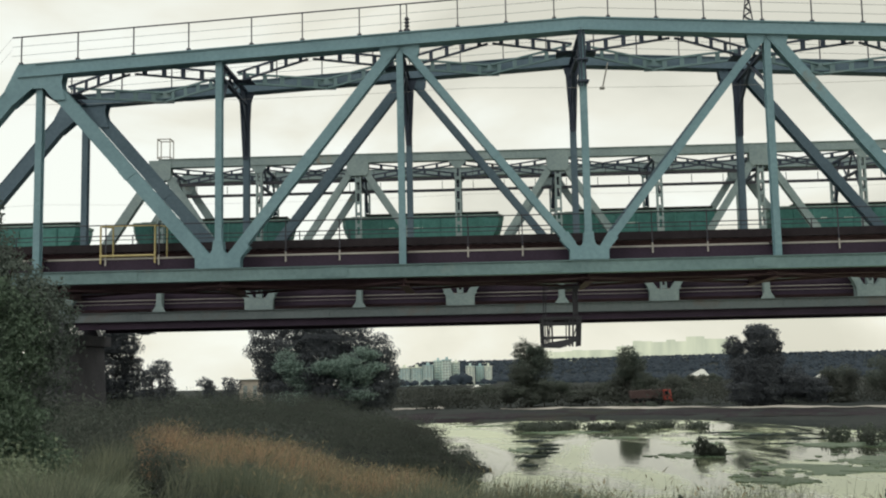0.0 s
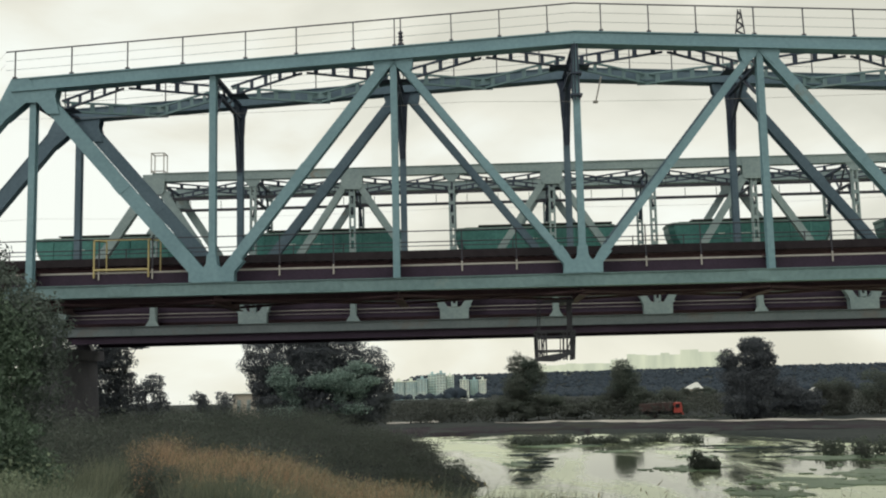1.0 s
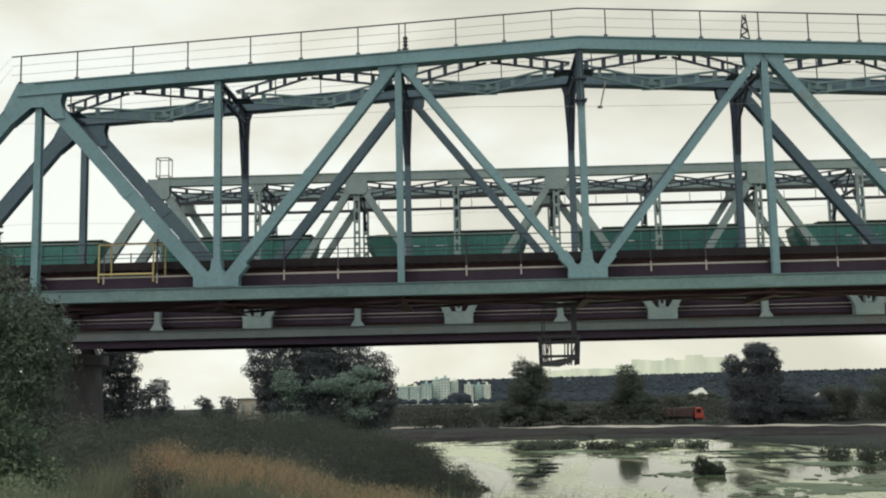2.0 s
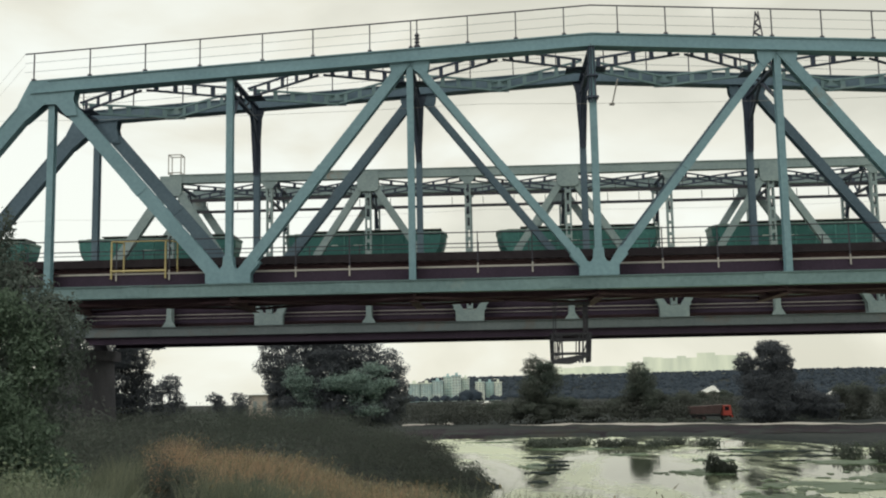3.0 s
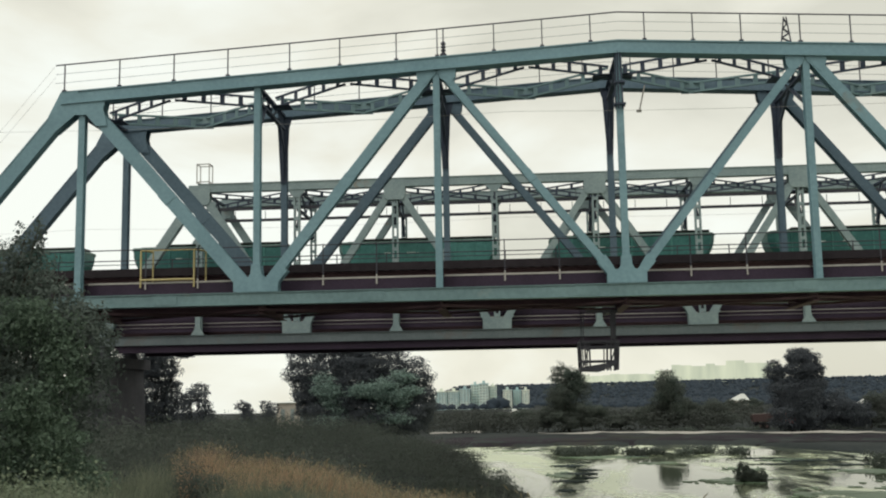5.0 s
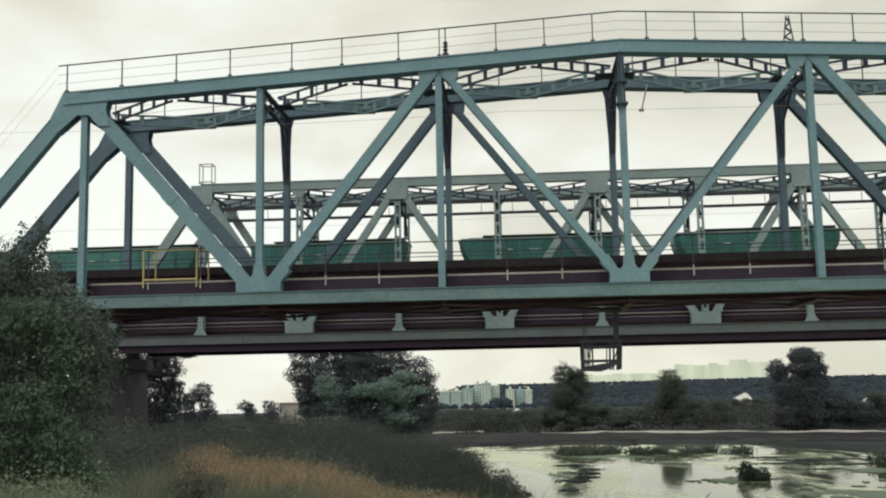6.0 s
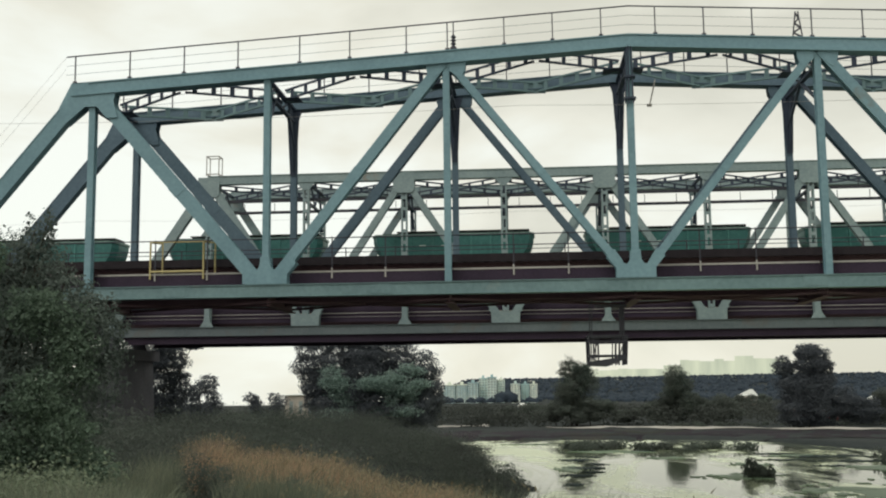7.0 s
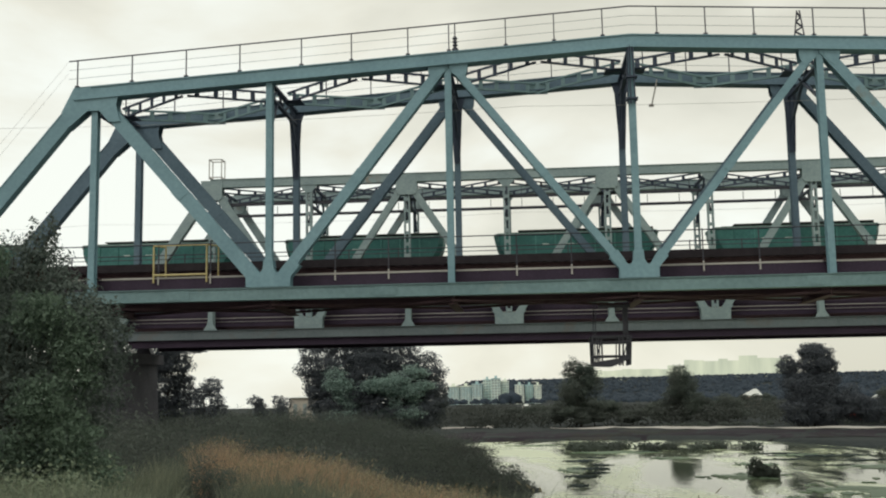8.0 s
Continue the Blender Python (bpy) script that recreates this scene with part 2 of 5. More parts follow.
LEAF_PALE = leafy("pale_weed_leaves", (0.115, 0.150, 0.098), (0.250, 0.295, 0.195), scale=0.8, rough=0.7, fine=7, bump=0, island=0.3)
LEAF_DARK = leafy("dark_tree_leaves", (0.069, 0.079, 0.096), (0.121, 0.134, 0.149), scale=0.5, rough=0.7, fine=6, bump=0, island=0.15)
# silvery leaves, brightened so that light on them is in the colour
LEAF_WILLOW = leafy("silvery_lit_willow_leaves", (0.187, 0.265, 0.239), (0.389, 0.498, 0.444), scale=0.5, rough=0.6, fine=6, bump=0, island=0.5)
LEAF_SHRUB = leafy("bank_shrub_leaves", (0.090, 0.092, 0.088), (0.140, 0.172, 0.140), through=0.5, scale=0.14, rough=0.75, fine=3, bump=0, island=0.08)
LEAF_FAR = leafy("dark_plain_scrub_leaves", (0.050, 0.056, 0.052), (0.082, 0.090, 0.078), scale=0.06, rough=0.8, fine=1.5, bump=0, island=0.08)
GRASS = leafy("green_grass_blades", (0.118, 0.145, 0.106), (0.250, 0.262, 0.187), scale=0.35, rough=0.75, fine=6, bump=0, island=0.5)
DRY = leafy("dry_orange_grass", (0.221, 0.150, 0.103), (0.676, 0.455, 0.304), scale=0.4, rough=0.8, fine=6, bump=0, island=0.6)
TAN = leafy("pale_seed_heads", (0.20, 0.17, 0.10), (0.38, 0.33, 0.21), scale=0.6, rough=0.8, fine=6, bump=0, island=0.5)
BARK = material("tree_bark", (0.03, 0.026, 0.02), (0.075, 0.065, 0.05), 2, 0.95, fine=15, bump=0.4)
# blue of the distant air is mixed into the crown colour
FOREST = material("haze_blue_forest_crowns", (0.021, 0.032, 0.046), (0.031, 0.044, 0.061), 0.02, 0.95, fine=0.12, bump=0, island=0.2)
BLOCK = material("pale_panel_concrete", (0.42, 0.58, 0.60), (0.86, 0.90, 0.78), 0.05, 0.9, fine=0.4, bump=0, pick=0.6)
WINDOW_FAR = material("far_window_glass", (0.22, 0.27, 0.27), (0.34, 0.38, 0.37), 0.2, 0.3, bump=0)
ROOF = material("pale_sheet_roof", (0.55, 0.56, 0.53), (0.75, 0.75, 0.70), 0.3, 0.6, bump=0)
HOUSE = material("beige_plaster", (0.396, 0.352, 0.297), (0.550, 0.506, 0.440), 0.5, 0.9)


# ---------------------------------------------------------------- mesh helpers
def mesh_object(name, verts, faces, mat, parent=None, label="", smooth=False):
    """One mesh object from vertex rows and faces of one size (an index array) or of mixed sizes (a list)."""
    me = bpy.data.meshes.new(name)
    verts = np.asarray(verts, dtype=np.float32)
    if isinstance(faces, np.ndarray):
        n, k = faces.shape
        me.vertices.add(len(verts))
        me.vertices.foreach_set("co", verts.ravel())
        me.loops.add(n * k)
        me.loops.foreach_set("vertex_index", faces.astype(np.int32).ravel())
        me.polygons.add(n)
        me.polygons.foreach_set("loop_start", np.arange(0, n * k, k, dtype=np.int32))
        me.update(calc_edges=True)
    else:
        me.from_pydata([tuple(map(float, v)) for v in verts], [], faces)
        me.update()
    me.materials.append(mat)
    if smooth:
        me.polygons.foreach_set("use_smooth", np.ones(len(me.polygons), dtype=bool))
    ob = new(name, me)
    if parent:
        ob.parent = parent
    if label:
        tagged(ob, label)
    return ob


def thing(name, label, category, group="", kind="", at=None):
    ob = new(name)
    ob.empty_display_size = 0.3
    if at:
        ob.location = at
    return tagged(ob, label, category, group, kind)


BOX = [(0, 3, 2, 1), (4, 5, 6, 7), (0, 1, 5, 4), (1, 2, 6, 5), (2, 3, 7, 6), (3, 0, 4, 7)]


class Solid:
    """Gathers boxes, plates, tubes and prisms into one mesh."""

    def __init__(self):
        self.v, self.f = [], []

    def add(self, vs, fs):
        n = len(self.v)
        self.v += [tuple(v) for v in vs]
        self.f += [tuple(i + n for i in f) for f in fs]
        return self

    def box(self, lo, hi):
        (a, b, c), (d, e, g) = lo, hi
        return self.add([(a, b, c), (d, b, c), (d, e, c), (a, e, c), (a, b, g), (d, b, g), (d, e, g), (a, e, g)], BOX)

    def bar(self, p, q, across, deep, side=(0, 1, 0), off=(0, 0)):
        """A straight bar from p to q: across along side, deep at right angles to it; off shifts it that way."""
        p, q, s = Vector(p), Vector(q), Vector(side)
        d = (q - p).normalized()
        s = (s - d * s.dot(d)).normalized()
        u = s.cross(d).normalized()
        if u.z < 0 or (abs(u.z) < 1e-6 and u.x < 0):
            u = -u
        c = s * off[0] + u * off[1]
        r = [c - s * across / 2 - u * deep / 2, c + s * across / 2 - u * deep / 2, c + s * across / 2 + u * deep / 2, c - s * across / 2 + u * deep / 2]
        fs = BOX if s.cross(u).dot(d) > 0 else [tuple(reversed(f)) for f in BOX]
        return self.add([p + k for k in r] + [q + k for k in r], fs)

    def prism(self, outline, y0, y1):
        """A plate whose outline lies in the x-z plane, from y0 to y1."""
        n = len(outline)
        vs = [(x, y0, z) for x, z in outline] + [(x, y1, z) for x, z in outline]
        fs = [tuple(range(n)), tuple(range(2 * n - 1, n - 1, -1))]
        fs += [(i, i + n, (i + 1) % n + n, (i + 1) % n) for i in range(n)]
        return self.add(vs, fs)

    def extrude(self, outline, p, q):
        """A bar along x of the given y-z outline, from p to q."""
        n = len(outline)
        vs = [(p[0], p[1] + y, p[2] + z) for y, z in outline] + [(q[0], q[1] + y, q[2] + z) for y, z in outline]
        fs = [tuple(range(n)), tuple(range(2 * n - 1, n - 1, -1))] + [(i, i + n, (i + 1) % n + n, (i + 1) % n) for i in range(n)]
        return self.add(vs, fs)

    def i_beam(self, xa, xb, y, z0, z1, flange=0.16, web=0.02, t=0.04):
        f, w = flange, web
        o = [(-f, 0), (f, 0), (f, t), (w, t), (w, z1 - z0 - t), (f, z1 - z0 - t), (f, z1 - z0), (-f, z1 - z0), (-f, z1 - z0 - t), (-w, z1 - z0 - t), (-w, t), (-f, t)]
        return self.extrude(o, (xa, y, z0), (xb, y, z0))

    def tube(self, p, q, r0, r1=None, n=8, caps=True):
        p, q = Vector(p), Vector(q)
        r1 = r0 if r1 is None else r1
        d = (q - p).normalized()
        a = d.orthogonal().normalized()
        b = d.cross(a)
        ring = [(math.cos(2 * math.pi * i / n), math.sin(2 * math.pi * i / n)) for i in range(n)]
        vs = [p + (a * c + b * s) * r0 for c, s in ring] + [q + (a * c + b * s) * r1 for c, s in ring]
        fs = [(i, (i + 1) % n, (i + 1) % n + n, i + n) for i in range(n)]
        if caps:
            fs += [tuple(range(n - 1, -1, -1)), tuple(range(n, 2 * n))]
        return self.add(vs, fs)

    def done(self, name, mat, parent=None, label="", smooth=False):
        return mesh_object(name, self.v, self.f, mat, parent, label, smooth)


def h_member(name, p, q, deep, wide, mat, parent, plate=0.035, battens=0):
    """A built-up truss member: two side plates and a web between them; battens adds splice plates."""
    s = Solid()
    s.bar(p, q, plate, deep, off=(-wide / 2, 0)).bar(p, q, plate, deep, off=(wide / 2, 0)).bar(p, q, wide - plate, 0.03)
    p, q = Vector(p), Vector(q)
    for i in range(battens):
        t = (i + 0.55) / (battens + 0.1)
        m = p.lerp(q, min(t, 0.95))
        d = (q - p).normalized() * 0.28
        s.bar(m - d, m + d, 0.02, deep * 1.08, off=(-wide / 2 - 0.025, 0))
    return s.done(name, mat, parent)


def laced(name, p, q, mat, parent, deep=0.42, n=9, rail=0.09):
    """A laced strut: two angles one above the other with short battens."""
    s = Solid()
    p, q = Vector(p), Vector(q)
    up = Vector((0, 0, deep / 2))
    s.bar(p + up, q + up, rail, rail).bar(p - up, q - up, rail, rail)
    for i in range(n):
        m = p.lerp(q, (i + 0.5) / n)
        e = (q - p).normalized() * 0.11
        s.add([m - up - e + Vector((0, -0.02, 0)), m - up + e + Vector((0, -0.02, 0)), m - up + e + Vector((0, 0.02, 0)), m - up - e + Vector((0, 0.02, 0)),
               m + up - e + Vector((0, -0.02, 0)), m + up + e + Vector((0, -0.02, 0)), m + up + e + Vector((0, 0.02, 0)), m + up - e + Vector((0, 0.02, 0))], BOX)
    return s.done(name, mat, parent)


def gusset_up(x, z, half, low):
    """Outline of a node plate that stands on the lower chord and opens towards its diagonals."""
    pts = [(x - half, z), (x + half, z), (x + half, z + low), (x + half + 0.42, z + low + 0.5), (x + half + 0.06, z + low + 0.84)]
    for i in range(1, 6):
        a = i / 6 * math.pi
        pts.append((x + 0.21 + (half - 0.42) * (1 + math.cos(a)) / 2, z + low + 0.62 - 0.46 * math.sin(a)))
    pts.append((x + 0.21, z + low + 0.8))
    pts += [(2 * x - px, pz) for px, pz in reversed(pts[2:])]
    return pts


# ---------------------------------------------------------------- near bridge
NX, NY, NW, NP = 4.87, 46.9, 5.64, 8.25       # middle of the span, near truss, truss spacing, panel
CH0, CH1 = 4.07, 4.60                         # lower chord
APEX, SLOPE = 15.63, 0.0564                   # top of the upper chord at mid-span, its fall per metre


def near_x(i):
    return NX + (i - 4) * NP


def near_top(x):
    return APEX - SLOPE * abs(x - NX)


def sleeper(parent, like, x, y, z):
    """One timber sleeper; later ones share the first one's mesh."""
    if like is None:
        ob = Solid().box((-0.11, -1.45, 0), (0.11, 1.45, 0.22)).done("sleeper", WOOD, parent)
    else:
        ob = new("sleeper", like.data)
        ob.parent = parent
    ob.location = (x, y, z)
    return ob


def build_near_bridge():
    br = thing("truss_bridge", "pale green steel railway truss bridge with a peaked top chord", "bridge", "railway bridges")
    x0, x8 = near_x(0), near_x(8)
    for side, y in enumerate((NY, NY + NW)):
        # the rear truss takes the darker copy: its shade is in the paint
        web = PAINT if side == 0 else PAINT_SHADED
        s = Solid()
        s.box((x0 - 0.6, y - 0.24, CH0), (x8 + 0.6, y - 0.19, CH1)).box((x0 - 0.6, y + 0.19, CH0), (x8 + 0.6, y + 0.24, CH1))
        s.box((x0 - 0.6, y - 0.30, CH1 - 0.03), (x8 + 0.6, y + 0.30, CH1 + 0.004)).box((x0 - 0.6, y - 0.27, CH0 - 0.03), (x8 + 0.6, y + 0.27, CH0 + 0.01))
        for k in range(7):
            xs = x0 + 3 + k * 9.4
            s.box((xs - 0.5, y - 0.265, CH0 + 0.05), (xs + 0.5, y - 0.24, CH1 - 0.05))
        s.done("bottom_chord", PAINT_CHORD, br)
        # upper chord: box girder with overhanging flanges, and end posts
        tops = [(near_x(1) - 0.95, near_top(near_x(1) - 0.95)), (NX, APEX), (near_x(7) + 0.95, near_top(near_x(7) + 0.95))]
        for (xa, za), (xb, zb) in zip(tops, tops[1:]):
            s = Solid()
            s.extrude([(-0.30, 0), (0.30, 0), (0.30, -0.05), (0.245, -0.05), (0.245, -0.57), (0.37, -0.57), (0.37, -0.63), (-0.37, -0.63), (-0.37, -0.57), (-0.245, -0.57), (-0.245, -0.05), (-0.30, -0.05)], (xa, y, za), (xb, y, zb))
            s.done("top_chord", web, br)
        for a, b in ((0, 1), (8, 7)):
            xa, xb = near_x(a), near_x(b)
            s = Solid()
            k = 0.5 if b == 1 else -0.5
            p, q = (xa, y, CH1 - 0.2), (xb - k, y, near_top(xb) - 0.55)
            s.bar(p, q, 0.05, 0.68, off=(-0.22, 0)).bar(p, q, 0.05, 0.68, off=(0.22, 0)).bar(p, q, 0.54, 0.04, off=(0, 0.34)).bar(p, q, 0.44, 0.04, off=(0, -0.30))
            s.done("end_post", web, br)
        # web members
        widths = {(1, 2): 0.60, (3, 2): 0.46, (3, 4): 0.34, (5, 4): 0.34, (5, 6): 0.46, (7, 6): 0.60}
        for (t, l), deep in widths.items():
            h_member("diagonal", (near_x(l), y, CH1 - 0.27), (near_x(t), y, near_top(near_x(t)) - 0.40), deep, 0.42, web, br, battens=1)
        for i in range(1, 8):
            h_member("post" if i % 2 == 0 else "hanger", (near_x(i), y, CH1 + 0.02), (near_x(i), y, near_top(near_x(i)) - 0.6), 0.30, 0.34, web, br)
        for i in (2, 4, 6):
            o = gusset_up(near_x(i), CH1 + 0.03, 1.02 if i != 4 else 0.86, 0.42)
            Solid().prism(o, y - 0.262, y - 0.235).done("gusset_plate", web, br)
            Solid().prism(o, y + 0.235, y + 0.262).done("gusset_plate", web, br)
        for i in (1, 3, 5, 7):
            x, z = near_x(i), near_top(near_x(i))
            sg = SLOPE if x < NX else -SLOPE
            w = 1.15 if i in (1, 7) else 0.92
            if i in (1, 7):
                k = 1 if i == 1 else -1
                o = [(x - 0.98 * k, z - 0.07), (x - 0.2 * k, z - 0.05), (x + 0.1 * k, z - 0.5), (x + 1.15 * k, z - 0.50), (x + 1.05 * k, z - 0.95), (x + 1.25 * k, z - 1.75), (x + 0.72 * k, z - 1.75), (x + 0.25 * k, z - 1.2), (x - 0.3 * k, z - 1.2), (x - 1.25 * k, z - 2.0), (x - 1.56 * k, z - 1.25)]
                o = o if i == 1 else o[::-1]
                shapes, e = [o[::-1]], 0.27
            else:
                # one plate on either side of the hanger
                shapes, e = [], 0.215
                for k in (-1, 1):
                    o = [(x + k * 0.17, z - 0.56 + sg * k * 0.17), (x + k * w, z - 0.56 + sg * k * w), (x + k * (w - 0.05), z - 0.98), (x + k * w * 0.70, z - 1.36), (x + k * 0.17, z - 0.98)]
                    shapes.append(o if k < 0 else o[::-1])
            for o in shapes:
                Solid().prism(o, y - e - 0.03, y - e).done("gusset_plate", web, br)
                Solid().prism(o, y + e, y + e + 0.03).done("gusset_plate", web, br)
    # cross frames and laced bracing between the upper chords
    for i in range(1, 8):
        x, z = near_x(i), near_top(near_x(i))
        s = Solid()
        s.box((x - 0.12, NY + 0.25, z - 0.62), (x + 0.12, NY + NW - 0.25, z - 0.50)).box((x - 0.10, NY + 0.25, z - 1.28), (x + 0.10, NY + NW - 0.25, z - 1.16))
        n = 4
        for k in range(n):
            ya, yb = NY + 0.3 + k * (NW - 0.6) / n, NY + 0.3 + (k + 1) * (NW - 0.6) / n
            za, zb = (z - 0.56, z - 1.22) if k % 2 else (z - 1.22, z - 0.56)
            s.bar((x, ya, za), (x, yb, zb), 0.08, 0.08, side=(1, 0, 0))
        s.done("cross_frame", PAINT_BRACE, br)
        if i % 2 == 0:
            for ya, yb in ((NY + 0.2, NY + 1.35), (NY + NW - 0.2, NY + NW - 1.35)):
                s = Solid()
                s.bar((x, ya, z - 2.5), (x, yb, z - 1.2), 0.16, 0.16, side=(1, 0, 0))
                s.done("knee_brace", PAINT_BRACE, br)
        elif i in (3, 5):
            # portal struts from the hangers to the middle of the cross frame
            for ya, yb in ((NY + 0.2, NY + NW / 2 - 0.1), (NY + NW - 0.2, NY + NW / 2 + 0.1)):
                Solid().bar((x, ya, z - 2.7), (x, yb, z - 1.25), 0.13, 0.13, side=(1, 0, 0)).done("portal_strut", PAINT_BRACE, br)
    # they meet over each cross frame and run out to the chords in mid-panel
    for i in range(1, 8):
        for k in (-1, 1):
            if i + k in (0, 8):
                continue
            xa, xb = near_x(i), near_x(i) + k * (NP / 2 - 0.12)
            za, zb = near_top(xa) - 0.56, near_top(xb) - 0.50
            # near halves painted dark as if shaded, far halves lighter as if lit
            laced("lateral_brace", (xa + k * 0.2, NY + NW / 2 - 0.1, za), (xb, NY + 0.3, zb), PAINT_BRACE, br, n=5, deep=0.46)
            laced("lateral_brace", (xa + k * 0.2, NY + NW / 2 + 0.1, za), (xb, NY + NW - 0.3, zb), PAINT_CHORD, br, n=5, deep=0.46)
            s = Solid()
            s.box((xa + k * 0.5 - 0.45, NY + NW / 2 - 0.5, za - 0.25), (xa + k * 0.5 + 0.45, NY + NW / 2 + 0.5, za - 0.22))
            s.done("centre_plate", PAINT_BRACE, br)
            if k < 0:
                continue
            xb, zb = near_x(i) + NP / 2, near_top(near_x(i) + NP / 2) - 0.50
            s = Solid()
            s.prism([(xb - 0.5, zb - 0.34), (xb + 0.5, zb - 0.34), (xb + 0.5, zb + 0.3), (xb - 0.5, zb + 0.3)], NY + NW - 0.30, NY + NW - 0.27)
            s.done("brace_plate", PAINT_CHORD, br)
    # tapered haunches at the heads of the posts
    for i in range(2, 7):
        x, z = near_x(i), near_top(near_x(i)) - 0.62
        o = [(x - 0.46, z), (x - 0.30, z - 0.55), (x - 0.15, z - 3.4), (x + 0.15, z - 3.4), (x + 0.30, z - 0.55), (x + 0.46, z)]
        s = Solid()
        s.prism(o, NY + NW - 0.26, NY + NW - 0.235)
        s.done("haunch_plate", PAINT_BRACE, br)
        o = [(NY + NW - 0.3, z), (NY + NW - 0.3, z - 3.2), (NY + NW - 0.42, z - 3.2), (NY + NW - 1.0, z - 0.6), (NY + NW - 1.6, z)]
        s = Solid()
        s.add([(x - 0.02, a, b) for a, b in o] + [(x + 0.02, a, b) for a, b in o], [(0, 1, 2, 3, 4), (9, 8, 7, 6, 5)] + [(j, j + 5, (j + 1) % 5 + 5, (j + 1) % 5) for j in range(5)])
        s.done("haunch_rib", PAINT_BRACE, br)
    # cables strapped to the middle post
    for dx, dy in ((-0.22, -0.28), (-0.08, -0.34), (0.12, -0.30)):
        s = Solid()
        s.tube((NX + dx, NY + dy, 12.4), (NX + dx * 0.6, NY + dy, APEX - 0.55), 0.036, n=6)
        s.done("cable_duct", PAINT_BRACE, br)
    for z in (12.6, 13.6):
        s = Solid()
        s.box((NX - 0.27, NY - 0.40, z), (NX + 0.24, NY + 0.1, z + 0.08))
        s.done("cable_clamp", PAINT_BRACE, br)
    # floor: cross beams, stringers, lower bracing, sleepers, rails
    for i in range(0, 9):
        x = near_x(i)
        s = Solid()
        s.box((x - 0.02, NY + 0.26, 3.72), (x + 0.02, NY + NW - 0.26, 5.25)).box((x - 0.2, NY + 0.26, 3.68), (x + 0.2, NY + NW - 0.26, 3.72)).box((x - 0.2, NY + 0.26, 5.25), (x + 0.2, NY + NW - 0.26, 5.29))
        s.done("floor_beam", PRIMER, br, "rust-brown cross beam under the track")
    for y in (NY + NW / 2 - 0.95, NY + NW / 2 + 0.95):
        s = Solid()
        s.i_beam(x0, x8, y, 3.91, 5.64)
        s.done("stringer", PRIMER, br, "rust-brown stringer girder")
    for i in range(8):
        for ya, yb in ((NY + 0.3, NY + NW - 0.3), (NY + NW - 0.3, NY + 0.3)):
            s = Solid()
            s.bar((near_x(i), ya, 3.86), (near_x(i + 1), yb, 3.86), 0.16, 0.10)
            s.done("bottom_brace", PRIMER, br)
    first = None
    for k in range(int((x8 - x0) / 0.5) + 1):
        first = sleeper(br, first, x0 - 0.1 + k * 0.5, NY + NW / 2, 5.64)
    for y in (NY + NW / 2 - 1.52, NY + NW / 2 + 1.52):
        s = Solid()
        s.box((x0, y - 0.06, 5.62), (x8, y + 0.06, 5.98))
        s.done("guard_timber", WOOD, br, "dark timber guard beam along the sleeper ends")
    for y in (NY + NW / 2 - 0.76, NY + NW / 2 + 0.76):
        s = Solid()
        s.box((x0 - 0.6, y - 0.07, 5.86), (x8 + 0.6, y + 0.07, 5.89)).box((x0 - 0.6, y - 0.012, 5.88), (x8 + 0.6, y + 0.012, 6.0)).box((x0 - 0.6, y - 0.036, 5.99), (x8 + 0.6, y + 0.036, 6.04))
        s.done("rail", DARK, br, "steel running rail")
    # side walkways with handrails
    for y, w in ((NY + 0.95, 0.62), (NY + NW - 0.95, 0.62)):
        s = Solid()
        s.box((x0, y - w / 2, 5.16), (x8, y + w / 2, 5.20)).box((x0, y - w / 2, 4.5), (x8, y - w / 2 + 0.03, 5.16))
        s.done("walkway_deck", RUST, br, "dark plate walkway beside the track")
        s = Solid()
        s.box((x0, y - w / 2 - 0.03, 5.19), (x8, y - w / 2 - 0.005, 5.27))
        s.done("walkway_edge", PALE, br, "pale steel edge strip")
        s = Solid()
        for z in (6.78, 6.10):
            s.tube((x0, y - w / 2, z), (x8, y - w / 2, z), 0.026 if z > 6.5 else 0.018, n=6)
        s.done("handrail", DARK, br)
        for i in range(8):
            for o in (2.9, 5.35):
                x = near_x(i) + o
                s = Solid()
                s.box((x - 0.024, y - w / 2 - 0.07, 4.95), (x + 0.024, y - w / 2 - 0.028, 6.82))
                s.done("railing_post", DARK, br)
                s = Solid()
                s.box((x - 0.035, y - w / 2 - 0.08, 4.92), (x + 0.035, y - w / 2 - 0.071, 5.38))
                s.done("post_foot", PALE, br, "pale steel foot of a railing post")
    # railing on the upper chord
    for y, mat in ((NY - 0.18, DARK), (NY + NW + 0.18, DARK)):
        xs = [-20.75, -18.13, -15.55, -13.01, -10.12, -7.79, -5.18, -3.3, -0.71, 1.48, 3.66, 6.08, 8.23, 10.36, 12.95, 15.16] + [17.4 + 2.4 * k for k in range(6)]
        for x in xs:
            z = near_top(x)
            s = Solid()
            s.box((x - 0.025, y - 0.025, z - 0.02), (x + 0.025, y + 0.025, z + 1.32)).box((x - 0.09, y - 0.06, z - 0.02), (x + 0.09, y + 0.06, z + 0.10))
            s.done("railing_post", mat, br)
        xa, xb = near_x(1) - 1.3, xs[-1]
        for dz, r, nm in ((1.32, 0.032, "handrail"), (0.88, 0.008, "rail_wire"), (0.45, 0.008, "rail_wire")):
            s = Solid()
            s.tube((xa, y, near_top(xa) + dz), (NX, y, APEX + dz), r, n=6).tube((NX, y, APEX + dz), (xb, y, near_top(xb) + dz), r, n=6)
            s.done(nm, mat, br)
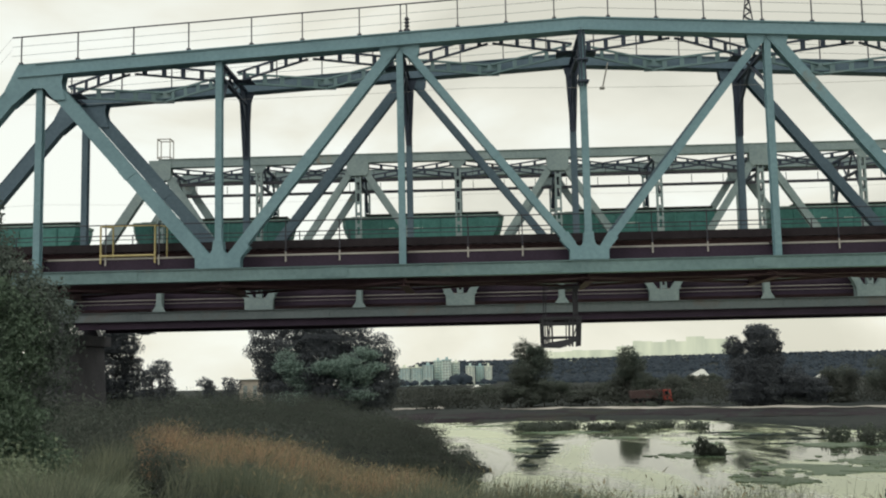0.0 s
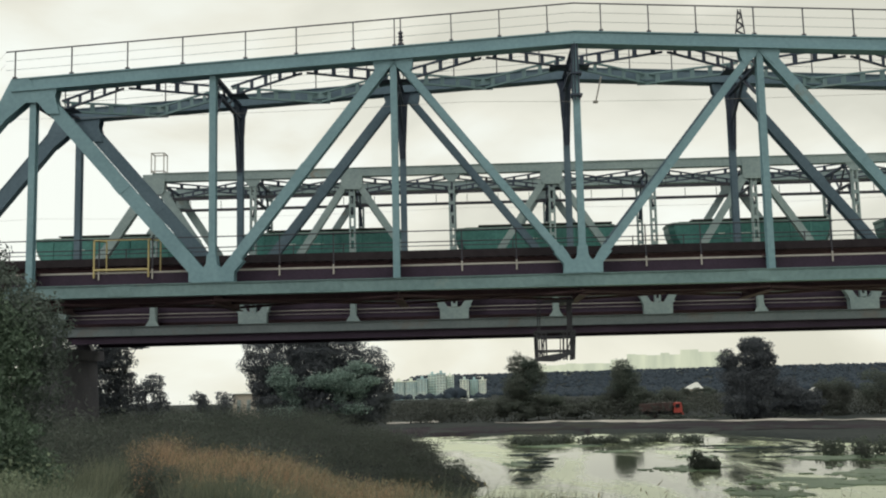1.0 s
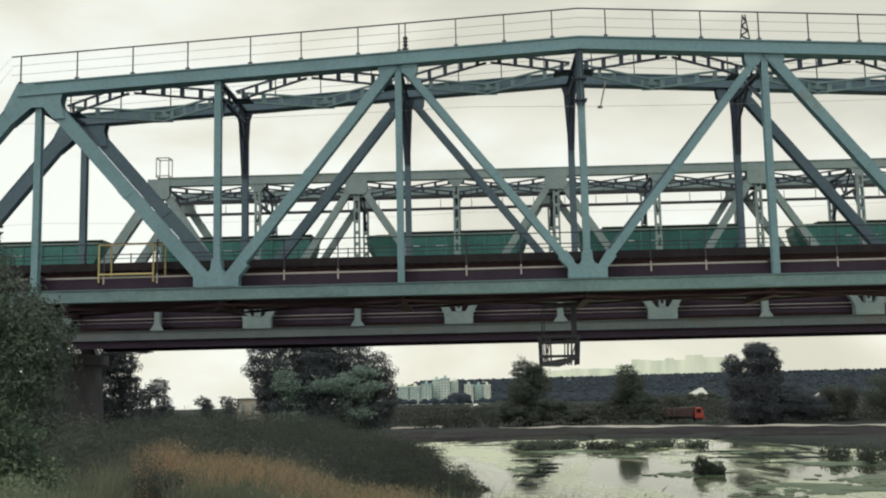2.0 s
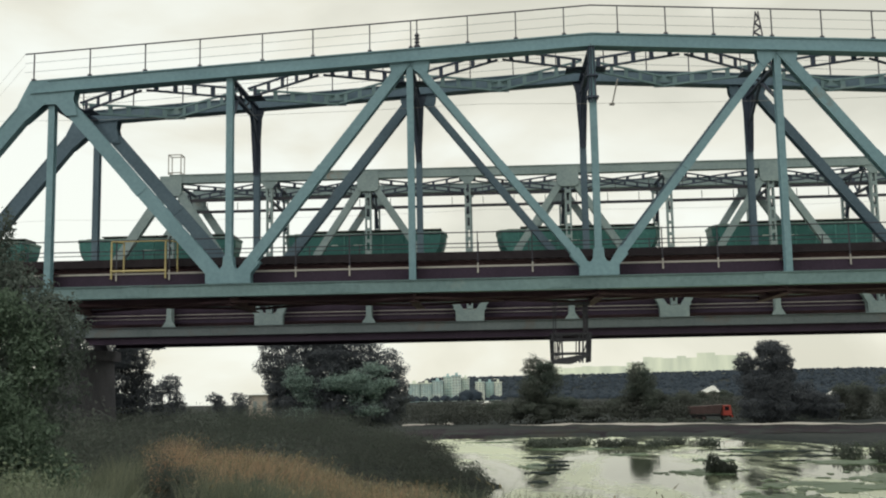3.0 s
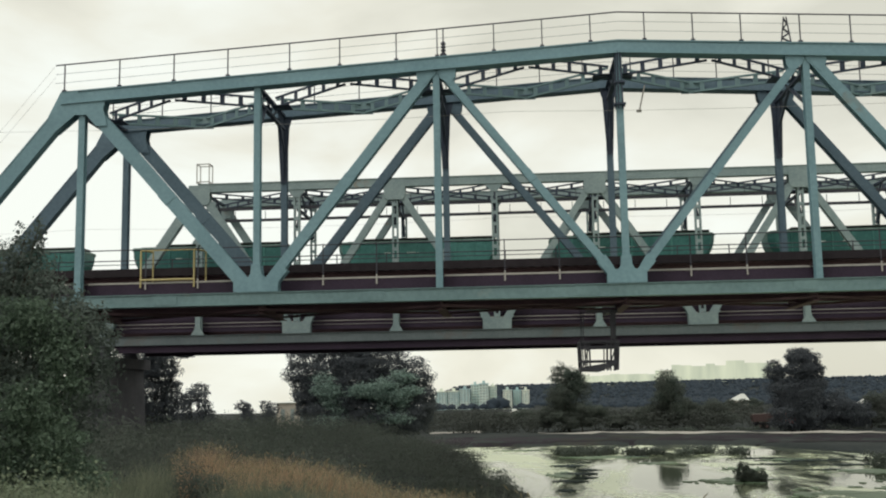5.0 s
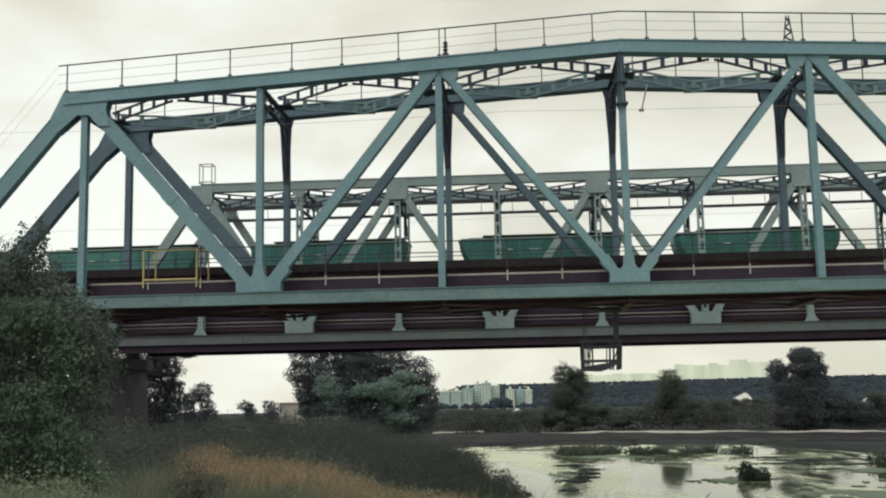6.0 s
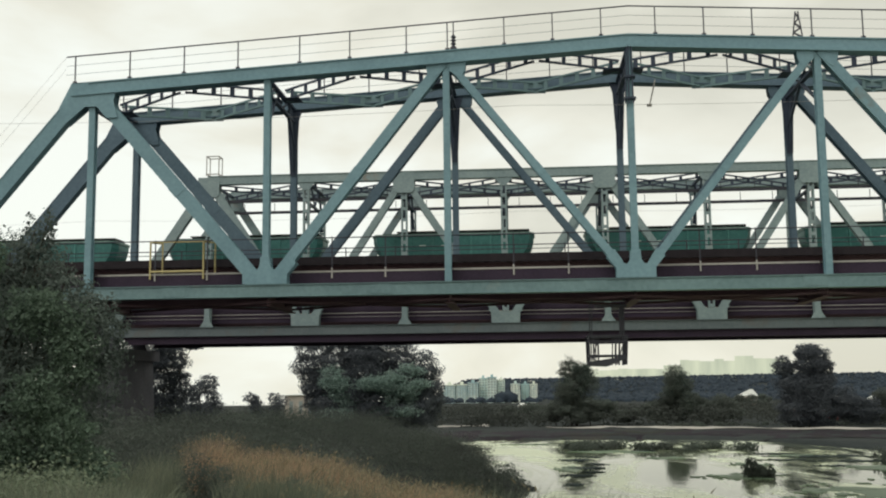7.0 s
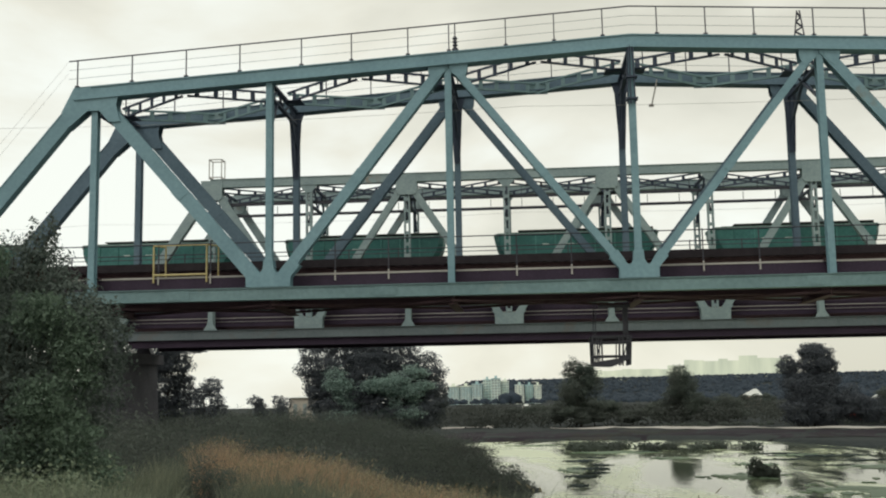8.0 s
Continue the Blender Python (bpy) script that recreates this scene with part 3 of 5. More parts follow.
    # hand wires that run down the near end posts
    for k, (a, b) in enumerate(((1, 0), (7, 8))):
        sgn = -1 if k == 0 else 1
        xa, xb = near_x(a) + sgn * 1.3, near_x(b) + sgn * 0.5
        for rise in (1.32, 0.75):
            Solid().tube((xa, NY - 0.18, near_top(xa) + rise), (xb, NY - 0.18, CH1 + 0.7 + rise), 0.006, n=5).done("hand_wire", PALE, br)
    # bearings
    for x in (x0, x8):
        for y in (NY, NY + NW):
            s = Solid()
            s.prism([(x - 0.6, 3.0), (x + 0.6, 3.0), (x + 0.28, 4.02), (x - 0.28, 4.02)][::-1], y - 0.4, y + 0.4)
            s.done("bearing", DARK, br)
    return br


# ---------------------------------------------------------------- far bridge
FX, FY, FW, FPN = -1.28, 69.26, 5.7, 6.6
FC0, FC1, FTOP = 3.43, 4.03, 14.21


def far_x(i):
    return FX + (i - 3) * FPN


def build_far_bridge():
    br = thing("truss_bridge", "grey steel railway truss bridge with a level top chord", "bridge", "railway bridges")
    x0, x1 = far_x(-1), far_x(9)
    for y in (FY, FY + FW):
        s = Solid()
        s.box((x0 - 0.6, y - 0.26, FC0 + 0.03), (x1 + 0.6, y - 0.21, FC1)).box((x0 - 0.6, y + 0.21, FC0 + 0.03), (x1 + 0.6, y + 0.26, FC1))
        s.box((x0 - 0.6, y - 0.34, FC1 - 0.03), (x1 + 0.6, y + 0.34, FC1)).box((x0 - 0.6, y - 0.30, FC0), (x1 + 0.6, y + 0.30, FC0 + 0.03))
        for k in range(16):
            xs = x0 + 1 + k * 4.2
            s.box((xs - 0.04, y - 0.30, FC0 + 0.03), (xs + 0.04, y - 0.26, FC1 - 0.03))
        s.done("bottom_chord", PAINT_FADED, br)
        # dark beam added below the chord, where only its shaded underside shows
        s = Solid()
        s.box((x0 + 1, y - 0.12, 2.98), (x1 - 1, y + 0.22, FC0 + 0.01)).box((x0 + 1, y - 0.2, 2.94), (x1 - 1, y + 0.3, 2.99))
        s.done("underside_band", RUST, br, "dark beam added for the shaded underside of the lower chord")
        s = Solid()
        xa, xb = far_x(0), far_x(8)
        s.extrude([(-0.32, 0), (0.32, 0), (0.32, -0.04), (0.26, -0.04), (0.26, -0.55), (0.28, -0.55), (0.28, -0.58), (-0.28, -0.58), (-0.28, -0.55), (-0.26, -0.55), (-0.26, -0.04), (-0.32, -0.04)], (xa - 0.1, y, FTOP), (xb + 0.1, y, FTOP))
        s.done("top_chord", PAINT_OLD, br)
        for a, b in ((-1, 0), (9, 8)):
            h_member("end_post", (far_x(a), y, FC1), (far_x(b), y, FTOP - 0.4), 0.62, 0.45, PAINT_OLD, br)
        for l in (1, 3, 5, 7):
            for t in (l - 1, l + 1):
                h_member("diagonal", (far_x(l), y, FC1 - 0.25), (far_x(t), y, FTOP - 0.45), 0.52 if t in (0, 8) else 0.44, 0.42, PAINT_OLD, br, battens=1)
        for i in range(0, 9):
            x = far_x(i)
            s = Solid()
            for o in (-0.15, 0.15):
                s.box((x + o - 0.05, y - 0.2, FC1), (x + o + 0.05, y + 0.2, FTOP - 0.5))
            for k in range(12):
                z = FC1 + 0.8 + k * 0.75
                s.box((x - 0.1, y - 0.21, z), (x + 0.1, y - 0.19, z + 0.22))
            s.done("post", PAINT_OLD, br)
            if i % 2:
                s = Solid()
                half = [(0.92, 0.0), (0.94, 0.68), (1.12, 0.86), (0.86, 0.90), (0.62, 0.74), (0.24, 0.74)]
                o = [(x - dx, FC1 + 0.01 + dz) for dx, dz in half[::-1]] + [(x + dx, FC1 + 0.01 + dz) for dx, dz in half]
                o = o[::-1]
                Solid().prism(o[::-1], y - 0.30, y - 0.262).done("gusset_plate", PAINT_OLD, br)
                Solid().prism(o[::-1], y + 0.262, y + 0.30).done("gusset_plate", PAINT_OLD, br)
                s = Solid()
                o = [(x - 0.65, FTOP - 0.56), (x - 0.2, FTOP - 1.1), (x + 0.2, FTOP - 1.1), (x + 0.65, FTOP - 0.56)]
                s.prism(o, y - 0.235, y - 0.205)
                s.done("gusset_plate", PAINT_OLD, br)
            else:
                s = Solid()
                o = [(x - 0.74, FTOP - 0.10), (x + 0.74, FTOP - 0.10), (x + 0.70, FTOP - 1.28), (x + 0.52, FTOP - 1.46), (x - 0.52, FTOP - 1.46), (x - 0.70, FTOP - 1.28)]
                Solid().prism(o[::-1], y - 0.30, y - 0.265).done("gusset_plate", PAINT_OLD, br)
                Solid().prism(o[::-1], y + 0.265, y + 0.30).done("gusset_plate", PAINT_OLD, br)
                s = Solid()
                o = [(x - 0.46, FC1 + 0.01), (x + 0.46, FC1 + 0.01), (x + 0.22, FC1 + 0.38), (x + 0.15, FC1 + 0.7), (x + 0.15, FC1 + 1.3), (x - 0.15, FC1 + 1.3), (x - 0.15, FC1 + 0.7), (x - 0.22, FC1 + 0.38)]
                s.prism(o[::-1], y - 0.30, y - 0.262)
                s.done("gusset_plate", PAINT_OLD, br)
    for i in range(0, 9):
        x = far_x(i)
        s = Solid()
        s.box((x - 0.1, FY + 0.3, FTOP - 0.5), (x + 0.1, FY + FW - 0.3, FTOP - 0.36)).box((x - 0.1, FY + 0.3, FTOP - 1.9), (x + 0.1, FY + FW - 0.3, FTOP - 1.76))
        for k in range(4):
            ya, yb = FY + 0.3 + k * (FW - 0.6) / 4, FY + 0.3 + (k + 1) * (FW - 0.6) / 4
            za, zb = (FTOP - 0.45, FTOP - 1.8) if k % 2 else (FTOP - 1.8, FTOP - 0.45)
            s.bar((x, ya, za), (x, yb, zb), 0.1, 0.1, side=(1, 0, 0))
        s.done("cross_frame", PAINT_BRACE, br)
        for ya, yb in ((FY + 0.25, FY + 1.1), (FY + FW - 0.25, FY + FW - 1.1)):
            s = Solid()
            s.bar((x, ya, FTOP - 3.1), (x, yb, FTOP - 1.8), 0.2, 0.22, side=(1, 0, 0))
            s.done("knee_brace", PAINT_BRACE, br)
    for i in range(0, 8):
        for ya, yb in ((FY + 0.3, FY + FW - 0.3), (FY + FW - 0.3, FY + 0.3)):
            laced("lateral_brace", (far_x(i), ya, FTOP - 0.62), (far_x(i + 1), yb, FTOP - 0.62), PAINT_BRACE, br, deep=0.3, n=7)
    for y in (FY + 0.5, FY + FW - 0.5):
        s = Solid()
        s.box((far_x(0), y - 0.07, FTOP - 1.76), (far_x(8), y + 0.07, FTOP - 1.57))
        for k in range(24):
            xs = far_x(0) + 1 + k * 2.2
            s.box((xs - 0.02, y - 0.02, FTOP - 1.6), (xs + 0.02, y + 0.02, FTOP - 1.0))
        s.done("contact_wire_beam", DARK, br, "dark service beam under the upper bracing")
    for i in range(-1, 10):
        x = far_x(i)
        s = Solid()
        s.box((x - 0.02, FY + 0.3, 3.45), (x + 0.02, FY + FW - 0.3, 4.95)).box((x - 0.2, FY + 0.3, 3.40), (x + 0.2, FY + FW - 0.3, 3.44)).box((x - 0.2, FY + 0.3, 4.95), (x + 0.2, FY + FW - 0.3, 5.0))
        s.done("floor_beam", PRIMER, br, "rust-brown cross beam under the track")
    for y in (FY + FW / 2 - 0.95, FY + FW / 2 + 0.95):
        s = Solid()
        s.i_beam(x0, x1, y, 3.71, 5.24)
        s.done("stringer", PRIMER, br, "rust-brown stringer girder")
    first = None
    for k in range(int((x1 - x0) / 0.55) + 1):
        first = sleeper(br, first, x0 + k * 0.55, FY + FW / 2, 5.24)
    for y in (FY + 0.9, FY + FW - 0.9):
        s = Solid()
        s.box((x0, y - 0.35, 4.98), (x1, y + 0.35, 5.02)).box((x0, y - 0.35, 4.3), (x1, y - 0.32, 5.45))
        s.done("walkway_deck", RUST, br)
        s = Solid()
        s.tube((x0, y - 0.40, 4.86), (x1, y - 0.40, 4.86), 0.026, n=6).tube((x0, y - 0.40, 4.62), (x1, y - 0.40, 4.62), 0.014, n=6)
        s.done("conduit", PALE, br, "pale cable conduit along the walkway")
        s = Solid()
        s.tube((x0, y - 0.33, 6.1), (x1, y - 0.33, 6.1), 0.025, n=6)
        for k in range(30):
            s.box((x0 + k * 2.2 - 0.02, y - 0.35, 5.02), (x0 + k * 2.2 + 0.02, y - 0.31, 6.1))
        s.done("handrail", DARK, br)
    # box-shaped ladder guard on the first upper node
    s = Solid()
    gx = far_x(0) + 0.25
    for dx in (-0.42, 0.42):
        for dy in (-0.3, 0.5):
            s.box((gx + dx - 0.03, FY + dy - 0.03, FTOP), (gx + dx + 0.03, FY + dy + 0.03, FTOP + 1.35))
    for dz in (0.1, 1.32):
        for dy in (-0.3, 0.5):
            s.box((gx - 0.45, FY + dy - 0.03, FTOP + dz), (gx + 0.45, FY + dy + 0.03, FTOP + dz + 0.06))
        for dx in (-0.42, 0.42):
            s.box((gx + dx - 0.03, FY - 0.3, FTOP + dz), (gx + dx + 0.03, FY + 0.5, FTOP + dz + 0.06))
    s.done("ladder_guard", PALE, br, "pale square guard frame on the top chord")
    for x in (x0, x1):
        for y in (FY, FY + FW):
            s = Solid()
            s.prism([(x - 0.6, 2.7), (x + 0.6, 2.7), (x + 0.28, FC0 - 0.02), (x - 0.28, FC0 - 0.02)][::-1], y - 0.4, y + 0.4)
            s.done("bearing", DARK, br)
    return br


def build_pier(x, y0, y1, top, base):
    p = thing("bridge_pier", "weathered concrete bridge pier with a projecting cap", "pier", "bridge piers")
    s = Solid()
    s.add([(x - 1.7, y0 - 0.6, base), (x + 1.7, y0 - 0.6, base), (x + 1.7, y1 + 0.6, base), (x - 1.7, y1 + 0.6, base),
           (x - 1.35, y0 - 0.3, top - 0.7), (x + 1.35, y0 - 0.3, top - 0.7), (x + 1.35, y1 + 0.3, top - 0.7), (x - 1.35, y1 + 0.3, top - 0.7)], BOX)
    s.done("shaft", CONCRETE, p)
    s = Solid()
    s.box((x - 1.7, y0 - 0.7, top - 0.7), (x + 1.7, y1 + 0.7, top))
    s.done("cap", CONCRETE, p)


def build_approach(xa, xb, y, w, rail):
    """A plain plate-girder span that carries a track between the truss and the embankment."""
    g = thing("girder_span", "dark plate-girder approach span with sleepers and rails", "bridge", "approach spans")
    for o in (-0.95, 0.95):
        s = Solid()
        yy = y + w / 2 + o
        s.box((xa, yy - 0.02, rail - 2.0), (xb, yy + 0.02, rail - 0.42)).box((xa, yy - 0.2, rail - 0.42), (xb, yy + 0.2, rail - 0.38)).box((xa, yy - 0.2, rail - 2.04), (xb, yy + 0.2, rail - 2.0))
        s.done("girder", RUST, g)
    s = Solid()
    x = xa + 0.2
    while x < xb:
        s.box((x - 0.11, y + w / 2 - 1.4, rail - 0.38), (x + 0.11, y + w / 2 + 1.4, rail - 0.17))
        x += 0.6
    tagged(s.done("sleepers", WOOD, g), kind="stuff")
    for o in (-0.76, 0.76):
        s = Solid()
        yy = y + w / 2 + o
        s.box((xa, yy - 0.036, rail - 0.17), (xb, yy + 0.036, rail))
        s.done("rail", DARK, g)


build_near_bridge()
build_far_bridge()
for px in (-28.4, 38.2):
    build_pier(px, NY - 0.4, NY + NW + 0.4, 2.95, -7)
    build_pier(px, FY - 0.4, FY + FW + 0.4, 2.7, -7)
RAIL = 5.62                                    # rail top on the far track
for xa, xb in ((-62, -28.9), (38.9, 72)):
    build_approach(xa, xb, NY, NW, 6.04)
    build_approach(xa, xb, FY, FW, RAIL)
for y in (FY + FW / 2 - 0.76, FY + FW / 2 + 0.76):
    s = Solid()
    s.box((-28.9, y - 0.07, 5.46), (38.9, y + 0.07, 5.48)).box((-28.9, y - 0.036, 5.48), (38.9, y + 0.036, RAIL))
    tagged(s.done("running_rail", DARK), "steel running rail on the far bridge deck", "rail", "running rails")


# ---------------------------------------------------------------- things on the bridge
def build_cradle():
    c = thing("inspection_cradle", "dark steel inspection cradle hung under the bridge", "work platform")
    xa, xb, ya, yb, z0, z1 = 2.86, 4.62, 49.2, 51.0, 0.88, 2.2

    def at(u, z):
        """Distance along the bridge at share u of the cage's width: it narrows a little towards its floor."""
        k = 1 - (z - z0) / (z1 - z0)
        lo, hi = xa + 0.03 * k, xb - 0.08 * k
        return lo + (hi - lo) * u

    def post(name, u, y, r, lean=0.0):
        Solid().bar((at(u, z0), y, z0), (at(u + lean, z1), y, z1), r, r, side=(1, 0, 0)).done(name, DARK, c)

    floor = [(at(0, z0) - 0.04, z0 - 0.02), (at(0.52, z0), z0 - 0.06), (at(1, z0) + 0.05, z0 + 0.30), (at(1, z0) + 0.05, z0 + 0.40), (at(0, z0) - 0.04, z0 + 0.14)]
    Solid().prism(floor, ya - 0.05, yb + 0.05).done("floor_plate", DARK, c)
    for u in (0, 1):
        for y in (ya, yb):
            post("upright", u, y, 0.09)
        for k in range(1, 4):
            post("guard_bar", u, ya + (yb - ya) * k / 4, 0.05)
    for z in (z0 + 0.42, z1 - 0.26, z1):
        for y in (ya, yb):
            Solid().box((at(0, z), y - 0.035, z - 0.04), (at(1, z), y + 0.035, z + 0.04)).done("guard_bar", DARK, c)
        for u in (0, 1):
            Solid().box((at(u, z) - 0.035, ya, z - 0.04), (at(u, z) + 0.035, yb, z + 0.04)).done("guard_bar", DARK, c)
    for u in (0.12, 0.24, 0.70, 0.80, 0.90):
        post("guard_bar", u, ya, 0.075)
        post("guard_bar", u, yb, 0.05)
    post("brace_bar", 0.02, ya - 0.03, 0.05, 0.25)
    post("brace_bar", 0.74, ya - 0.03, 0.05, 0.22)
    for x in (xa + 0.15, xb - 0.15):
        for y in (ya, yb):
            s = Solid()
            s.bar((x, y, z1), (x + 0.05, y, 3.9), 0.05, 0.05, side=(1, 0, 0))
            s.done("hanger_bar", DARK, c)
    s = Solid()
    s.box((xa + 0.3, ya - 0.15, 3.5), (xb, ya + 0.05, 3.62)).box((xb - 0.5, ya, 3.5), (xb - 0.3, yb + 0.1, 3.61)).box((xb - 0.35, ya, 2.3), (xb - 0.1, ya + 0.1, 3.55))
    s.done("trolley_beam", DARK, c)


build_cradle()


def build_yellow_guard():
    g = thing("safety_railing", "worn yellow tubular safety railing beside the track", "railing")
    xa, xb, y = -17.2, -14.7, NY + 0.55
    for x in (xa, xb):
        s = Solid()
        s.tube((x, y, 5.0), (x, y, 6.72), 0.045, n=8).tube((x + 0.4, y + 0.5, 5.2), (x + 0.4, y + 0.5, 6.72), 0.04, n=8).tube((x, y, 6.72), (x + 0.4, y + 0.5, 6.72), 0.04, n=8)
        s.done("post", YELLOW, g)
    for z in (5.36, 6.72):
        s = Solid()
        s.tube((xa, y, z), (xb, y, z), 0.05 if z < 6 else 0.026, n=8)
        s.done("bar", YELLOW, g)


build_yellow_guard()


def build_chord_fixtures():
    x = near_x(3) + 0.35
    z = near_top(x)
    f = thing("insulator_post", "short dark insulator post on the top chord", "insulator")
    s = Solid()
    s.tube((x, NY, z - 0.01), (x, NY, z + 0.16), 0.16, n=8)
    for k in range(4):
        s.tube((x, NY, z + 0.16 + k * 0.16), (x, NY, z + 0.27 + k * 0.16), 0.13, 0.07, n=8)
    s.tube((x, NY, z + 0.78), (x, NY, z + 1.35), 0.03, n=6)
    s.done("stack", DARK, f)
    x = near_x(5) - 0.75
    z = near_top(x)
    f = thing("lattice_bracket", "small dark lattice bracket on the top chord", "bracket")
    s = Solid()
    for dx in (-0.22, 0.22):
        s.bar((x + dx, NY, z - 0.01), (x + dx * 0.25, NY, z + 1.25), 0.05, 0.05)
    for k in range(5):
        w0, w1 = 0.22 * (1 - 0.15 * k), 0.22 * (1 - 0.15 * (k + 1))
        sg = 1 if k % 2 else -1
        s.bar((x - sg * w0, NY, z + 0.22 * k + 0.05), (x + sg * w1, NY, z + 0.22 * k + 0.27), 0.06, 0.07)
    s.done("frame", DARK, f)
    # rod hanging from the upper bracing, and the overhead wires
    f = thing("hanging_rod", "thin pale rod hanging from the upper bracing", "rod")
    s = Solid()
    s.tube((6.4, NY + 3, 14.4), (6.1, NY + 3, 13.15), 0.035, n=6).tube((5.97, NY + 3, 13.15), (6.2, NY + 3, 13.15), 0.07, n=6)
    s.done("rod", PALE, f)
    for y, za in ((NY + NW / 2, 13.05), (FY + FW / 2, 11.6)):
        s = Solid()
        pts = [(x, y, za + 0.25 * ((x % 30) / 15 - 1) ** 2) for x in range(-120, 121, 5)]
        n = 5
        vs = [(p[0], p[1] + 0.008 * math.cos(2 * math.pi * k / n), p[2] + 0.008 * math.sin(2 * math.pi * k / n)) for p in pts for k in range(n)]
        s.add(vs, [(i * n + k, i * n + (k + 1) % n, (i + 1) * n + (k + 1) % n, (i + 1) * n + k) for i in range(len(pts) - 1) for k in range(n)])
        tagged(s.done("overhead_wire", PALE), "thin overhead contact wire along the track", "wire", "overhead wires")


build_chord_fixtures()


# ---------------------------------------------------------------- train
PITCH, SPEED, START = 14.36, 20.66, 5.15       # wagon pitch, metres a second towards -x, body edge of one wagon at 0 s
TY = FY + FW / 2


def build_wagon():
    """A covered hopper wagon, origin at rail level under the left end of its body."""
    w = thing("hopper_wagon", "green covered hopper wagon with white lettering on the bridge track", "railway wagon", "wagons of the train")
    n, half, top, low = 10.9, 1.5, 4.55, 2.0
    s = Solid()
    # body: upright rim, then ends and sides that draw in downwards
    rings = [(0.0, half, top), (0.02, half, 4.05), (0.16, half, 3.55), (0.42, half, 3.1), (0.95, half, 2.55), (1.5, 1.1, low - 0.25)]
    def plan(inset, hw, z):
        c, e = 0.3, hw * 0.6
        return [(inset + c, -hw, z), (n - inset - c, -hw, z), (n - inset, -e, z), (n - inset, e, z), (n - inset - c, hw, z), (inset + c, hw, z), (inset, e, z), (inset, -e, z)]

    vs = [p for ring in rings for p in plan(*ring)]
    last = 8 * (len(rings) - 1)
    fs = [tuple(range(8)), tuple(range(last + 7, last - 1, -1))]
    for r in range(len(rings) - 1):
        for k in range(8):
            a, b = r * 8 + k, r * 8 + (k + 1) % 8
            fs.append((a, a + 8, b + 8, b))
    s.add(vs, fs)
    s.done("body", WAGON, w)
    s = Solid()
    edge = plan(-0.02, half + 0.02, top - 0.06)
    for p, q in zip(edge, edge[1:] + edge[:1]):
        s.bar(p, q, 0.15, 0.08, side=(0, 0, 1))
    s.done("top_rim", WAGON_RIM, w, "pale worn top rim")
    for k in range(7):
        x = 1.45 + k * 1.31
        for y in (-half - 0.025, half + 0.025):
            Solid().box((x - 0.05, y - 0.03, 2.6), (x + 0.05, y + 0.03, top - 0.14)).done("side_rib", WAGON, w)
    s = Solid()
    s.prism([(0.5, top + 0.01), (n - 0.5, top + 0.01), (n - 0.7, top + 0.10), (0.7, top + 0.10)][::-1], -1.2, 1.2)
    s.done("roof", WAGON_DARK, w, "dark roof")
    s = Solid().box((1.6, -0.95, top + 0.22), (n - 0.3, 0.85, top + 0.29))
    for k in range(6):
        s.box((1.8 + k * 1.75, -0.9, top + 0.06), (1.86 + k * 1.75, 0.8, top + 0.23))
    s.done("roof_gangway", WAGON_DARK, w, "raised dark roof gangway")
    for k in range(4):
        Solid().tube((3.2 + k * 1.7, 0, top + 0.25), (3.2 + k * 1.7, 0, top + 0.33), 0.34, n=10).done("roof_hatch", WAGON_DARK, w)
    # lettering that cannot be read
    rng = random.Random(5)
    x = 5.9
    while x < n - 1.6:
        ln = rng.uniform(0.18, 0.55)
        s = Solid()
        s.box((x, -half - 0.012, 2.99), (x + ln, -half - 0.004, 3.12))
        s.done("lettering_bar", WHITE, w)
        x += ln + rng.uniform(0.1, 0.32)
    for xa, xb, z in ((3.2, 3.62, 3.72), (4.7, 5.5, 3.70)):
        s = Solid()
        s.box((xa, -half - 0.012, z), (xb, -half - 0.004, z + 0.09))
        s.done("lettering_bar", WHITE, w)
    s = Solid()
    s.box((-1.45, -0.35, 1.0), (n + 1.45, 0.35, 1.4))
    for x in (-1.3, n + 1.2):
        s.box((x - 0.1, -1.45, 1.1), (x + 0.2, 1.45, 1.45))
    s.done("underframe", DARK, w)
    for x in (-1.8, n + 1.43):
        s = Solid()
        s.box((x, -0.16, 0.95), (x + 0.37, 0.16, 1.25))
        s.done("coupler", DARK, w)
    for x in (0.0, n):
        s = Solid()
        for y in (-1.25, 1.25):
            s.bar((x, y, 1.35), (x + (1.1 if x == 0 else -1.1), y, 2.55), 0.12, 0.12)
        s.done("end_strut", WAGON, w)
    for x in (3.0, 5.4, 7.8):
        s = Solid()
        s.add([(x - 0.9, -1.0, 1.76), (x + 0.9, -1.0, 1.76), (x + 0.9, 1.0, 1.76), (x - 0.9, 1.0, 1.76), (x - 0.3, -0.5, 0.6), (x + 0.3, -0.5, 0.6), (x + 0.3, 0.5, 0.6), (x - 0.3, 0.5, 0.6)], [tuple(reversed(f)) for f in BOX])
        s.done("discharge_hopper", WAGON_DARK, w)
    for bx in (0.6, n - 0.6):
        bog = Solid()
        for y in (-1.0, 1.0):
            bog.prism([(bx - 1.2, 0.45), (bx + 1.2, 0.45), (bx + 0.5, 0.85), (bx - 0.5, 0.85)][::-1], y - 0.08, y + 0.08)
        bog.box((bx - 0.25, -1.0, 0.5), (bx + 0.25, 1.0, 0.98))
        b = bog.done("bogie", DARK, w)
        for dx in (-0.92, 0.92):
            s = Solid()
